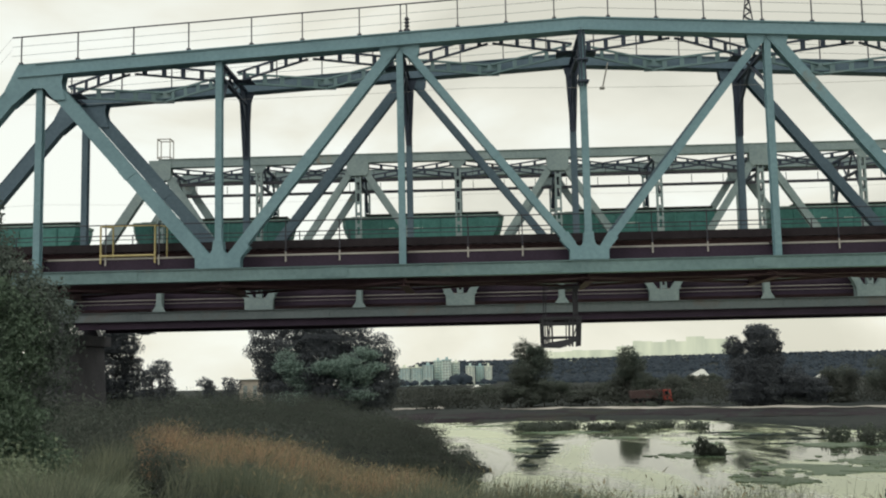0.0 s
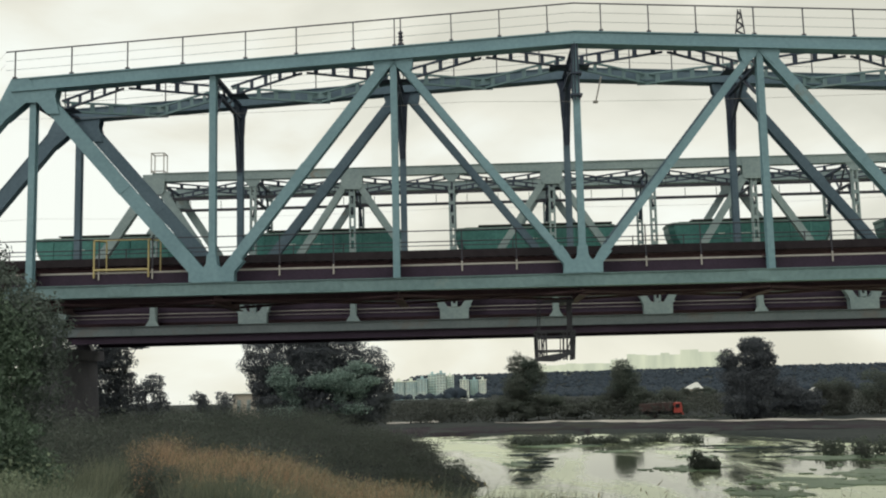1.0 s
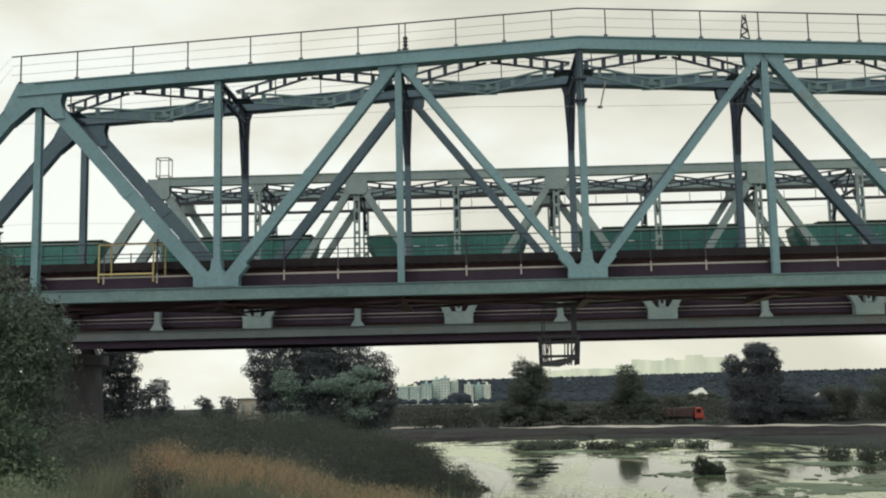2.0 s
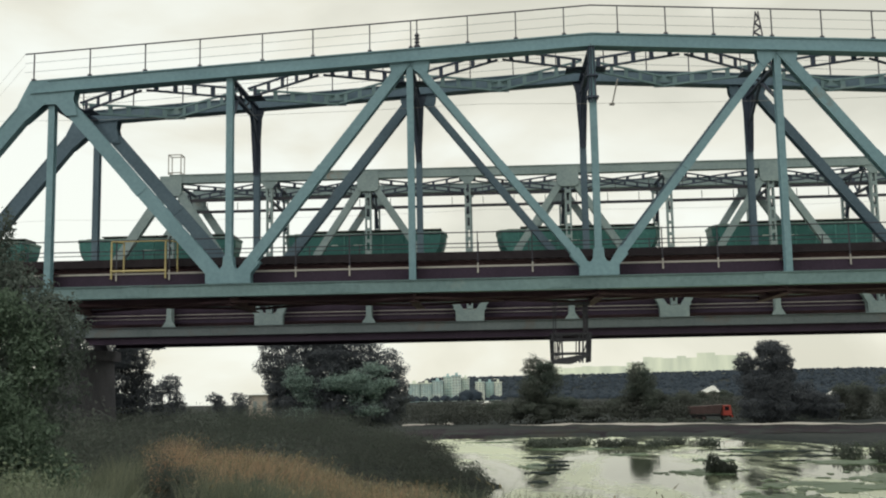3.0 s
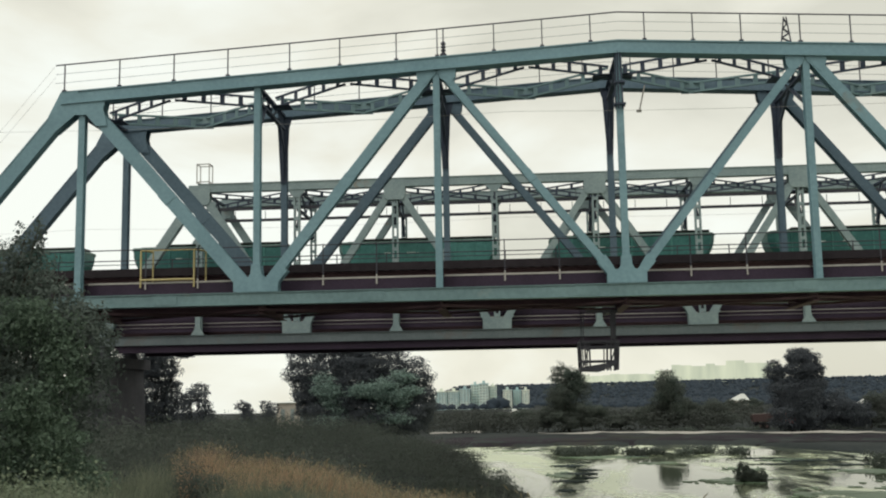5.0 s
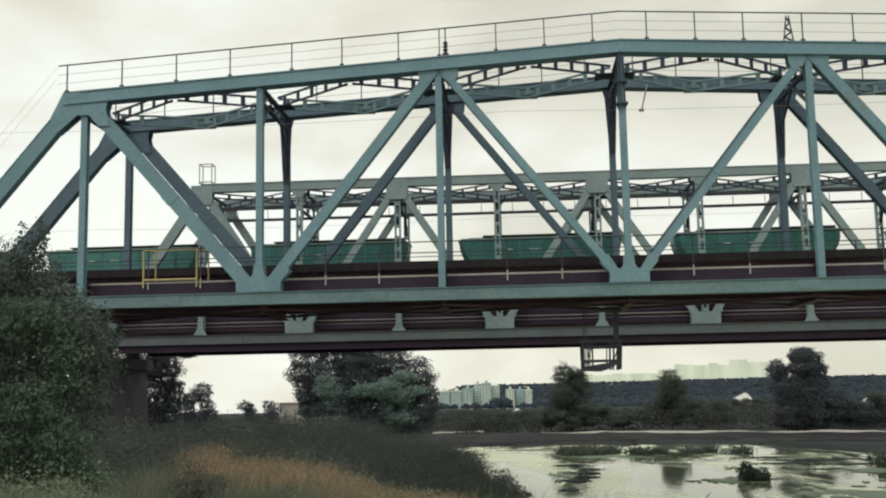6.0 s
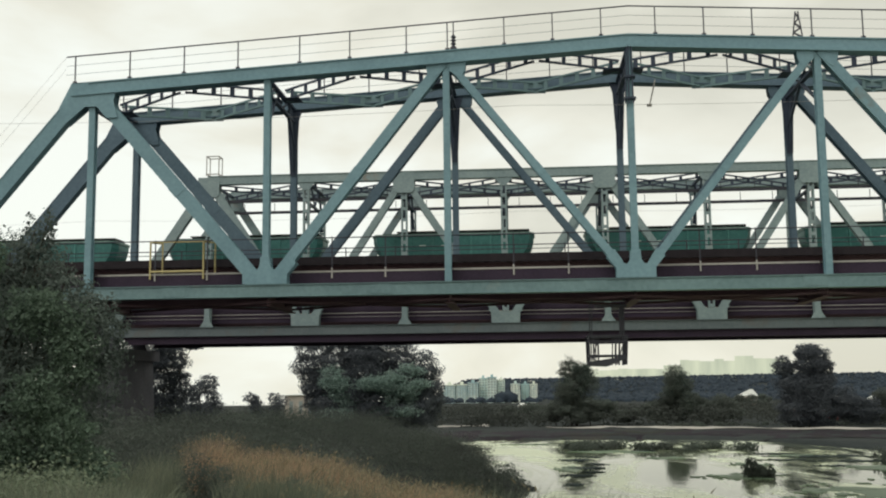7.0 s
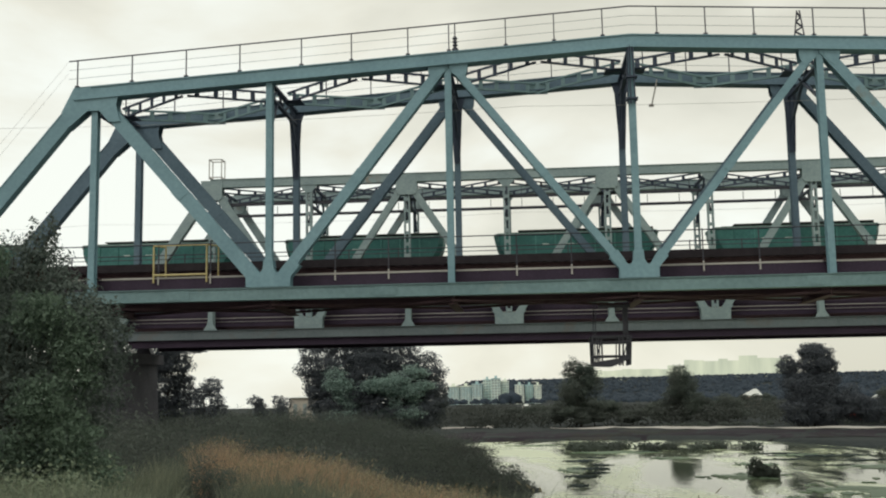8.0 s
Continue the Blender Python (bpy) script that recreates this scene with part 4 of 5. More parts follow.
            for y in (-0.79, 0.79):
                s.tube((bx + dx, y - 0.065, 0.475), (bx + dx, y + 0.065, 0.475), 0.475, n=20)
            s.tube((bx + dx, -0.9, 0.475), (bx + dx, 0.9, 0.475), 0.07, n=8)
            s.done("wheelset", DARK, b)
    return w


WAGONS = []


def build_train():
    first = build_wagon()
    WAGONS.append((first, START - 4 * PITCH))
    for k in range(-3, 15):
        WAGONS.append((copy_thing(first, pose(START + k * PITCH, TY, RAIL)), START + k * PITCH))


build_train()


# ---------------------------------------------------------------- tipper truck
def build_truck():
    t = thing("tipper_truck", "orange-red tipper truck with a dusty red body on the far track", "truck")
    s = Solid()
    cab = [(6.35, 1.0), (8.0, 1.0), (8.05, 1.75), (7.85, 2.95), (6.35, 2.95)]
    s.prism(cab, -1.2, 1.2)
    s.box((7.95, -1.22, 0.6), (8.2, 1.22, 1.05))
    c = s.done("cab", ORANGE, t)
    for ya, yb in ((-1.215, -1.2), (1.2, 1.215)):
        Solid().box((6.7, ya, 1.95), (7.55, yb, 2.7)).done("side_window", GLASS, c, "dark side window")
    s = Solid()
    s.add([(8.04, -1.05, 1.85), (8.04, 1.05, 1.85), (7.90, 1.05, 2.75), (7.90, -1.05, 2.75), (8.06, -1.05, 1.85), (8.06, 1.05, 1.85), (7.92, 1.05, 2.75), (7.92, -1.05, 2.75)], BOX)
    s.done("windscreen", GLASS, c)
    s = Solid()
    o = [(0.2, 1.35), (5.9, 1.35), (6.2, 2.9), (6.6, 3.0), (6.6, 3.08), (0.0, 2.75)]
    s.prism(o, -1.25, 1.25)
    d = s.done("tipper_body", RED, t)
    for k in range(5):
        s = Solid()
        x = 0.7 + k * 1.2
        s.box((x - 0.06, -1.31, 1.36), (x + 0.06, -1.25, 2.75))
        s.done("side_rib", RED, d)
    s = Solid()
    s.box((0.3, -0.45, 0.85), (7.9, 0.45, 1.15))
    s.done("chassis", DARK, t)
    for x in (1.3, 2.65, 6.9):
        for y in (-1.0, 1.0):
            s = Solid()
            s.tube((x, y - 0.17, 0.52), (x, y + 0.17, 0.52), 0.52, n=20)
            wh = s.done("wheel", TYRE, t)
            s = Solid()
            s.tube((x, y - 0.18, 0.52), (x, y + 0.18, 0.52), 0.24, n=12)
            s.done("rim", RED, wh)
    for y in (-0.95, 0.95):
        s = Solid()
        s.box((8.2, y - 0.14, 0.75), (8.22, y + 0.14, 0.95))
        s.done("headlight", PALE, c)
    return t


TRUCK = build_truck()


# ---------------------------------------------------------------- land and water
WATER_Z = -6.5


def smooth(a, b, t):
    t = np.clip((t - a) / (b - a), 0, 1)
    return t * t * (3 - 2 * t)


def waves(x, y, s, seed=0.0):
    """Cheap smooth relief, about -1 to 1."""
    return (np.sin(x / s * 1.7 + seed + 1.3 * np.sin(y / s * 0.9 + seed)) + np.sin(y / s * 1.9 + 2.1 + seed + 1.1 * np.sin(x / s * 1.2)) + np.sin((x + y) / s * 2.7 + seed * 2)) / 3


def land(x, y):
    x, y = np.asarray(x, dtype=float), np.asarray(y, dtype=float)
    left = np.interp(y, [-50, 10, 18, 30, 45, 60, 100, 140, 160, 400, 1200, 5000], [-1.65, -1.7, -2.0, -2.7, -3.5, -3.7, -4.2, -5.5, -6.3, -9.5, -20, -85])
    shore = np.interp(y, [-60, 0, 18, 40, 60, 71, 100, 130, 150], [20, 17, 12.3, 5.5, 3.6, 3.9, -2, -6, -6]) + 0.9 * waves(x * 0.2, y, 7.0)
    bed = -7.8 - 0.03 * np.maximum(0, y - 150)
    h = left + (bed - left) * smooth(-18, 4, x - shore)
    near = -1.65 + (-7.8 + 1.65) * smooth(7, 44, y + 0.8 * waves(x, y, 9.0, 1.0)) - 0.03 * np.maximum(0, y - 120)
    h = np.maximum(h, near)
    yf = np.interp(x, [-80, 18, 26, 32, 42, 60, 90], [127, 126, 121, 105, 88, 64, 50]) + 1.8 * waves(x, y * 0.2, 6.0, 2.0)
    far = -7.8 + 1.7 * smooth(-4, 4, y - yf)
    plain = np.interp(y, [0, 150, 400, 1200, 5000], [0, 0, -3.0, -13.5, -76])
    ridge = np.interp(y, [0, 150, 400, 1200, 1600, 2300, 3200], [0, 0, -3.0, -13.5, -12, 15, 15]) + smooth(1500, 2300, y) * (2.5 * waves(x, y, 420.0, 0.5) + 0.0035 * x)
    far = far + plain + (ridge - plain) * smooth(-0.11, -0.05, x / np.maximum(y, 1))
    h = np.maximum(h, far)
    bank = 5.0 - np.clip(np.abs(y - 61) - 19, 0, 60) * 0.62
    for s, a, b in ((-1, 40, 62), (1, 50, 72)):
        e = -8 + (bank + 8) * smooth(a, b, s * x)
        h = np.where((s * x > a - 4) & (np.abs(y - 61) < 75), np.maximum(h, e), h)
    rough = 0.10 * waves(x, y, 1.3) + 0.16 * waves(x, y, 4.1, 3.0)
    return h + rough * smooth(0, 2, np.hypot(x, y) / 6)


def graded(lo, fine_lo, fine_hi, hi, step, grow):
    mid = list(np.arange(fine_lo, fine_hi + step, step))
    up, s = [], step
    while (up[-1] if up else mid[-1]) < hi:
        s *= grow
        up.append((up[-1] if up else mid[-1]) + s)
    down, s = [], step
    while (down[-1] if down else mid[0]) > lo:
        s *= grow
        down.append((down[-1] if down else mid[0]) - s)
    return np.array(down[::-1] + mid + up)


def grid_sheet(name, xs, ys, height, mat, label, category):
    gx, gy = np.meshgrid(xs, ys)
    v = np.stack([gx.ravel(), gy.ravel(), height(gx, gy).ravel()], 1)
    nx, ny = len(xs), len(ys)
    i = (np.arange(ny - 1)[:, None] * nx + np.arange(nx - 1)[None, :]).ravel()
    f = np.stack([i, i + 1, i + nx + 1, i + nx], 1)
    return tagged(mesh_object(name, v, f, mat, smooth=True), label, category, kind="structure")


grid_sheet("ground", graded(-3500, -42, 46, 3500, 0.8, 1.07), graded(-120, -6, 150, 4600, 0.8, 1.045), land, SOIL, "grassy river bank and flood plain with bare patches", "ground")
water = Solid()
water.add([(-60, 14, WATER_Z), (110, 14, WATER_Z), (110, 150, WATER_Z), (-60, 150, WATER_Z)], [(0, 1, 2, 3)])
tagged(water.done("water", WATER), "still pale river water reflecting the overcast sky", "water", kind="structure")


def ribbon(name, pts, width, mat, label, category, lift=0.05, wob=0.0):
    """A strip that follows the ground along pts."""
    pts = np.array(pts, dtype=float)
    d = np.gradient(pts, axis=0)
    d /= np.linalg.norm(d, axis=1)[:, None]
    n = np.stack([-d[:, 1], d[:, 0]], 1)
    rows = []
    m = 4
    for k in range(m + 1):
        o = (k / m - 0.5) * width * (1 + wob * np.sin(np.arange(len(pts)) * 1.7 + k))
        p = pts + n * o[:, None]
        rows.append(np.column_stack([p, land(p[:, 0], p[:, 1]) + lift]))
    v = np.concatenate(rows)
    c = len(pts)
    i = (np.arange(m)[:, None] * c + np.arange(c - 1)[None, :]).ravel()
    return tagged(mesh_object(name, v, np.stack([i, i + 1, i + c + 1, i + c], 1), mat, smooth=True), label, category, kind="structure")


ribbon("mud_flat", [(x, 134 + 0.5 * math.sin(x / 5) - max(0, x - 22) * 0.35) for x in np.arange(-14, 70, 1.0)], 19, MUD, "dark bare mud flat along the far shore", "ground", 0.05)
ribbon("sand_track", [(x, 154 + 0.35 * math.sin(x / 9) - max(0, x - 14) * 0.42) for x in np.arange(2.5, 70, 1.5)], 4.2, SAND, "pale sandy track on the far bank", "road", 0.10, 0.12)
ribbon("sand_bar", [(x, 168) for x in np.arange(-14, -5.4, 0.8)], 6, SAND, "pale sand patch on the far bank", "ground", 0.10, 0.2)
ribbon("footpath", [(1.4 - 0.4225 * y + 0.2 * math.sin(y / 3), y) for y in np.arange(6, 38, 0.8)], 1.3, PATH, "trodden grassy footpath through the weeds", "path", 0.03, 0.15)


def blob_mat(name, cx, cy, rx, ry, seed, z, mat, label, category, n=22):
    """A ragged floating mat: lobes of many sizes that thin out towards its edge."""
    rng = random.Random(seed)
    s = Solid()
    lobes = [(0.0, 0.0, 0.52)]
    while len(lobes) < 34:
        a, r = rng.uniform(0, 6.283), rng.random() ** 0.5 * 1.15
        lobes.append((r * math.cos(a), r * math.sin(a), max(0.05, 0.36 * (1.22 - r) * rng.uniform(0.4, 1.2))))
    for j, (ox, oy, q) in enumerate(lobes):
        ph = [rng.uniform(0, 6.28) for _ in range(3)]
        top, rim = [], []
        px, py = cx + ox * rx, cy + oy * ry
        for i in range(n):
            a = 2 * math.pi * i / n
            r = q * (1 + 0.26 * math.sin(2 * a + ph[0]) + 0.2 * math.sin(3 * a + ph[1]) + 0.14 * math.sin(7 * a + ph[2]))
            ux, uy = rx * r * math.cos(a), ry * r * math.sin(a)
            top.append((px + ux, py + uy, z + 0.0012 * j))
            rim.append((px + ux * 1.02, py + uy * 1.02, WATER_Z - 0.03))
        s.add(top + rim, [tuple(range(n))] + [(i, i + n, (i + 1) % n + n, (i + 1) % n) for i in range(n)])
    return tagged(s.done(name, mat), label, category, kind="stuff")


MATS = [(20.5, 66, 4.2, 5.0, 2), (27, 70, 4.5, 7.0, 4), (15.5, 60, 2.4, 3.2, 5), (14.8, 77, 3.0, 2.6, 1), (28, 84, 5, 3.0, 6), (17.6, 88, 1.6, 2.4, 17),
        (8, 105, 4, 2.2, 8), (3.2, 84, 1.3, 3.2, 11), (6.2, 113, 2.6, 1.6, 15), (0.0, 119, 2.6, 1.4, 16), (12.0, 96, 1.8, 1.6, 18), (23.5, 98, 2.2, 2.0, 19)]
for cx, cy, rx, ry, sd in MATS:
    blob_mat("algae_mat", cx, cy, rx, ry, sd, WATER_Z + 0.02, ALGAE, "green algae mat floating on the still water", "algae")

# dark mats that paint broken tree reflections onto the water
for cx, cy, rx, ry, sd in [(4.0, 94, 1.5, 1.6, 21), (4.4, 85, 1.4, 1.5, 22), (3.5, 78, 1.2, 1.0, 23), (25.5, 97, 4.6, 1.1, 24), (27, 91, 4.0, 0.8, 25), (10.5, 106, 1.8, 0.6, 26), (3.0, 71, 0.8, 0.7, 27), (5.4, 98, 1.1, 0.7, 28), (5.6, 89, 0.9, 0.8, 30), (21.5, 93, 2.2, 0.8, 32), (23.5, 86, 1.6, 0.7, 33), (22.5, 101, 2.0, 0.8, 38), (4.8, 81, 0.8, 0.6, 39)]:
    blob_mat("reflection_mat", cx, cy, rx, ry, sd, WATER_Z + 0.03, REFLECT_DARK, "dark mat on the surface, painted as broken tree reflection", "water weed")


# ---------------------------------------------------------------- foliage
def leaf_cloud(blobs, count, size, rng, shell=0.55, droop=0.0, slim=0.55, lie=0.55):
    """Leaves (small bent quads) in and on the surface of ellipsoids: rows of (x, y, z, rx, ry, rz)."""
    b = np.array(blobs, dtype=float)
    vol = (b[:, 3] * b[:, 4] + b[:, 3] * b[:, 5] + b[:, 4] * b[:, 5])
    pick = rng.choice(len(b), size=count, p=vol / vol.sum())
    d = rng.normal(size=(count, 3))
    d /= np.linalg.norm(d, axis=1)[:, None]
    lump = 1 + 0.22 * np.sin(d[:, 0] * 5 + pick) * np.sin(d[:, 1] * 6 + 2 * pick) + 0.16 * np.sin(d[:, 2] * 9 + 3 * pick)
    r = (shell + (1 - shell) * rng.random(count)) ** 0.7 * lump
    c = b[pick, :3] + d * b[pick, 3:] * r[:, None]
    face = d * lie + rng.normal(size=(count, 3)) * (1 - lie) * 0.6
    ax = rng.normal(size=(count, 3))
    ax[:, 2] -= droop * 1.6
    ax = np.cross(face, np.cross(ax, face))
    ax /= np.linalg.norm(ax, axis=1)[:, None]
    sd = np.cross(ax, face)
    sd /= np.linalg.norm(sd, axis=1)[:, None]
    s = size * rng.uniform(0.6, 1.4, count)[:, None]
    v = np.stack([c - ax * s, c + sd * s * slim, c + ax * s, c - sd * s * slim], 1).reshape(-1, 3)
    return v, np.arange(count * 4).reshape(-1, 4)


def limbs(base, blobs, r0, rng):
    """A tapered trunk that forks towards the crown's parts."""
    s = Solid()
    base = Vector(base)
    low = min(blobs, key=lambda q: q[2])
    mean = Vector([sum(q[k] for q in blobs) / len(blobs) for k in range(3)])
    fork = base.lerp(Vector((mean.x, mean.y, low[2] - low[5] * 0.2)), 0.75)
    if fork.z < base.z + 0.3:
        fork.z = base.z + 0.3
    s.tube(base - Vector((0, 0, 0.4)), fork, r0, r0 * 0.72, n=9)
    for q in blobs:
        c = Vector(q[:3])
        k = fork.lerp(c, 0.5) + Vector((rng.uniform(-0.2, 0.2), rng.uniform(-0.2, 0.2), 0.15)) * q[5]
        s.tube(fork, k, r0 * 0.5, r0 * 0.3, n=6).tube(k, c + Vector((0, 0, q[5] * 0.5)), r0 * 0.3, r0 * 0.06, n=6)
    return s


def tree(name, label, category, base, blobs, count, size, mat, seed, trunk=0.2, group="", droop=0.0, slim=0.55, extra=None):
    rng = np.random.default_rng(seed)
    t = thing(name, label, category, group)
    limbs(base, blobs, trunk, random.Random(seed)).done("trunk", BARK, t, smooth=True)
    v, f = leaf_cloud(blobs, count, size, rng, droop=droop, slim=slim)
    mesh_object("crown", v, f, mat, t)
    # second, paler leaf cloud: light on the crown is put into its colour
    if extra:
        bl, n2, m2 = extra
        v, f = leaf_cloud(bl, n2, size, rng, droop=droop, slim=slim, shell=0.25, lie=0.2)
        mesh_object("lit_foliage", v, f, m2, t, "paler fresh green foliage with light painted in")
    return t


def spread(base_x, base_y, base_z, w, h, n, seed, d=None, top_heavy=0.5):
    """Crown parts for a tree of about that width and height."""
    rng = random.Random(seed)
    d = d or w
    out = []
    for i in range(n):
        f = (i + 0.5) / n
        z = base_z + h * (0.22 + 0.62 * f)
        k = math.sin(math.pi * min(1, (0.18 + f * 0.72))) ** 0.7
        out.append((base_x + rng.uniform(-0.32, 0.32) * w * k, base_y + rng.uniform(-0.3, 0.3) * d * k, z, w * rng.uniform(0.2, 0.32), d * rng.uniform(0.2, 0.32), h * rng.uniform(0.13, 0.2)))
    return out


# tall shrub beside the viewpoint
BUSH = [(-7.4, 14.0, 0.5, 1.35, 1.4, 1.35), (-6.7, 13.8, -0.5, 1.0, 1.2, 1.2), (-7.9, 14.1, 1.3, 0.85, 0.9, 0.75), (-6.25, 13.9, 0.45, 0.72, 0.9, 0.85), (-5.62, 13.6, 0.72, 0.42, 0.5, 0.5), (-5.66, 13.6, 0.05, 0.42, 0.5, 0.6), (-9.3, 14.4, 0.8, 1.5, 1.5, 1.6), (-6.75, 14.0, 1.15, 0.6, 0.7, 0.6),
        (-7.0, 13.9, 1.75, 0.36, 0.4, 0.38), (-6.5, 13.8, 1.6, 0.42, 0.4, 0.45), (-6.62, 13.8, 1.98, 0.26, 0.26, 0.36), (-6.42, 13.8, 2.22, 0.10, 0.10, 0.30), (-6.12, 13.7, 1.25, 0.38, 0.4, 0.38), (-5.78, 13.6, 0.98, 0.32, 0.4, 0.32), (-6.9, 13.6, -1.3, 1.15, 1.2, 0.8), (-10.3, 13.7, -0.4, 1.8, 1.5, 1.6), (-7.6, 13.9, 1.75, 0.4, 0.4, 0.35), (-8.4, 13.5, -1.0, 1.4, 1.2, 0.9), (-7.8, 14.7, 0.1, 1.4, 0.8, 1.7), (-9.4, 15.0, 0.3, 2.0, 0.9, 2.0), (-8.7, 15.3, 0.7, 1.3, 0.7, 1.1), (-7.6, 15.2, 0.6, 1.0, 0.6, 1.0), (-10.2, 15.4, 0.9, 1.6, 0.7, 1.2)]
tree("tall_shrub", "dense dark green leafy shrub on the bank", "shrub", (-7.6, 14.1, float(land(-7.6, 14.1))), BUSH, 170000, 0.026, LEAF_BUSH, 11, 0.12, extra=([(-5.75, 12.9, -0.55, 0.45, 0.4, 0.45), (-6.05, 12.8, -0.1, 0.4, 0.3, 0.4), (-5.75, 13.2, 0.45, 0.35, 0.4, 0.6), (-6.2, 13.0, 1.0, 0.4, 0.3, 0.35), (-5.5, 13.0, -1.05, 0.5, 0.4, 0.35), (-6.4, 12.7, -0.75, 0.4, 0.3, 0.4), (-6.9, 13.0, 1.7, 0.3, 0.3, 0.3)], 17000, LEAF_FRESH))

# trees behind the bridge
WILLOW = [(-16.8, 108, 1.0, 3.4, 3, 2.8), (-22.0, 109, 2.6, 2.0, 2.6, 3.2), (-21.4, 108, -0.6, 1.5, 2.2, 2.4), (-14.0, 109, 3.0, 3.0, 2.8, 2.4), (-10.4, 108, 1.0, 1.9, 2.2, 2.4), (-9.8, 107, -1.2, 1.7, 2, 2.0), (-18, 108.5, 4.2, 2.8, 2.6, 1.8), (-15.5, 106, -2.2, 4, 2, 2.0), (-11.5, 106, -2.6, 2.6, 2, 1.8), (-19.6, 106, -2.6, 2.2, 2, 1.8), (-16, 107, 2.6, 2.6, 2, 2.0), (-19.5, 107, 1.0, 2.4, 2, 2.4), (-12.6, 107, 0.4, 2.6, 2, 2.2), (-17.5, 106.5, -0.6, 2.8, 1.8, 1.8)]
# paler sprays on the willow's front, painted as lit leaves
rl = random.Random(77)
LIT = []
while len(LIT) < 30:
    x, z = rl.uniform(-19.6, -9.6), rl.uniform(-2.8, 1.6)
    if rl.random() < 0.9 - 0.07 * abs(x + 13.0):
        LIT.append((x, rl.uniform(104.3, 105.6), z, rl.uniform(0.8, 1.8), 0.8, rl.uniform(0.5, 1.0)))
tree("willow_tree", "large dark willow with silvery lower foliage painted lit, behind the bridge", "tree", (-16.0, 108, float(land(-16.0, 108))), WILLOW, 105000, 0.10, LEAF_DARK, 21, 0.55, "bank trees", 0.4, extra=(LIT, 21000, LEAF_WILLOW))


def bank_tree(px, py, w, h, n, count, size, seed, label, mat=LEAF_DARK, trunk=0.18, d=None, name="tree", slim=0.55, droop=0.0, lit=0):
    z = float(land(px, py))
    # pale sprays on the viewer's side, coloured as lit leaves
    rl = random.Random(seed + 500)
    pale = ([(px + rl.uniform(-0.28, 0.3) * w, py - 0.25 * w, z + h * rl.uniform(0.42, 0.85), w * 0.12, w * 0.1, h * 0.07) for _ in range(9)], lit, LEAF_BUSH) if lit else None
    tree(name, label, name, (px, py, z), spread(px, py, z, w, h, n, seed, d), count, size, mat, seed, trunk, "bank trees", droop, slim, extra=pale)


PIER_TREE = [(-30.6, 86, 3.3, 2.0, 2, 2.2), (-29.2, 86, 2.4, 1.4, 1.6, 1.8), (-31, 86, 0.3, 2.4, 2, 2.4), (-28.6, 86.5, 0.2, 0.9, 1.2, 1.5), (-27.4, 86, 3.5, 0.9, 0.7, 0.35), (-29.6, 86, -1.4, 1.8, 1.5, 1.3), (-33.5, 86, 1, 2.4, 2, 3.4)]
tree("tree", "dark leafy tree beside the bridge pier", "tree", (-30.4, 86, float(land(-30.4, 86))), PIER_TREE, 42000, 0.085, LEAF_DARK, 31, 0.25, "bank trees")
bank_tree(-43.0, 140, 4.8, 7.6, 8, 7000, 0.13, 32, "small round tree on the bank")
bank_tree(-44.0, 170, 4.4, 6.0, 7, 3000, 0.15, 33, "small pointed tree in the distance")
bank_tree(-41.8, 176, 4.4, 6.0, 6, 2600, 0.15, 34, "low dark tree by a pale house")
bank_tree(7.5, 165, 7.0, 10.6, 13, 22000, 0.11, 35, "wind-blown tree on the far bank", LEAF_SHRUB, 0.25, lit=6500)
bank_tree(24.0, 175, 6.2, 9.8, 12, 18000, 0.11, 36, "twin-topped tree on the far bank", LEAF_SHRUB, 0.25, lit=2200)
BIG = [(37.2, 152, -0.6, 2.6, 2.4, 3.0), (39.6, 152, 2.8, 2.5, 2.4, 2.4), (35.6, 152, 2.1, 1.5, 1.6, 1.4), (40.6, 152, 0.6, 2.0, 2.2, 3.0), (37.2, 151.3, -3.9, 3.0, 2.2, 2.6), (40.4, 151.3, -3.7, 3.0, 2.2, 2.8), (39, 151.3, -1.5, 3.0, 2.2, 2.6), (39.2, 152, 4.1, 1.8, 2.0, 1.3), (43.8, 152, -3.2, 2.4, 2.2, 2.4), (46.6, 153, -4.0, 2.6, 2.0, 1.9)]
tree("tree", "tall dark round-topped tree on the far bank", "tree", (38.8, 152, float(land(38.8, 152))), BIG, 60000, 0.125, LEAF_DARK, 37, 0.4, "bank trees")
for i, (x, y, w, h) in enumerate([(50, 158, 5, 5.5), (54, 160, 6, 5.5), (58, 156, 7, 7.0), (62, 152, 6, 8.5), (66, 158, 6, 8), (33, 185, 7, 4.2), (20, 182, 6, 3.4), (12, 172, 6, 4.0), (2, 190, 8, 3.6), (-4, 200, 7, 3.0), (4.5, 168, 5, 3.8), (9.5, 163.5, 6, 4.4), (6.4, 163, 5, 3.4), (21.8, 176, 6, 4.2), (27, 176, 6, 4.6), (24.4, 176, 5, 3.2), (31.4, 175, 7, 4.8), (16, 170, 6, 2.6)]):
    bank_tree(x, y, w, h, 7, 7000, 0.11, 50 + i, "dark bushy thicket on the far bank", LEAF_SHRUB, 0.12, name="thicket")

# scrub on the left bank, and reeds and bushes by the water
def scatter_blobs(pts, seed, rmin, rmax, flat=0.75, sink=0.3):
    rng = random.Random(seed)
    out = []
    for x, y in pts:
        r = rng.uniform(rmin, rmax)
        out.append((x, y, float(land(x, y)) + r * flat - sink, r * rng.uniform(0.9, 1.5), r, r * flat))
    return out


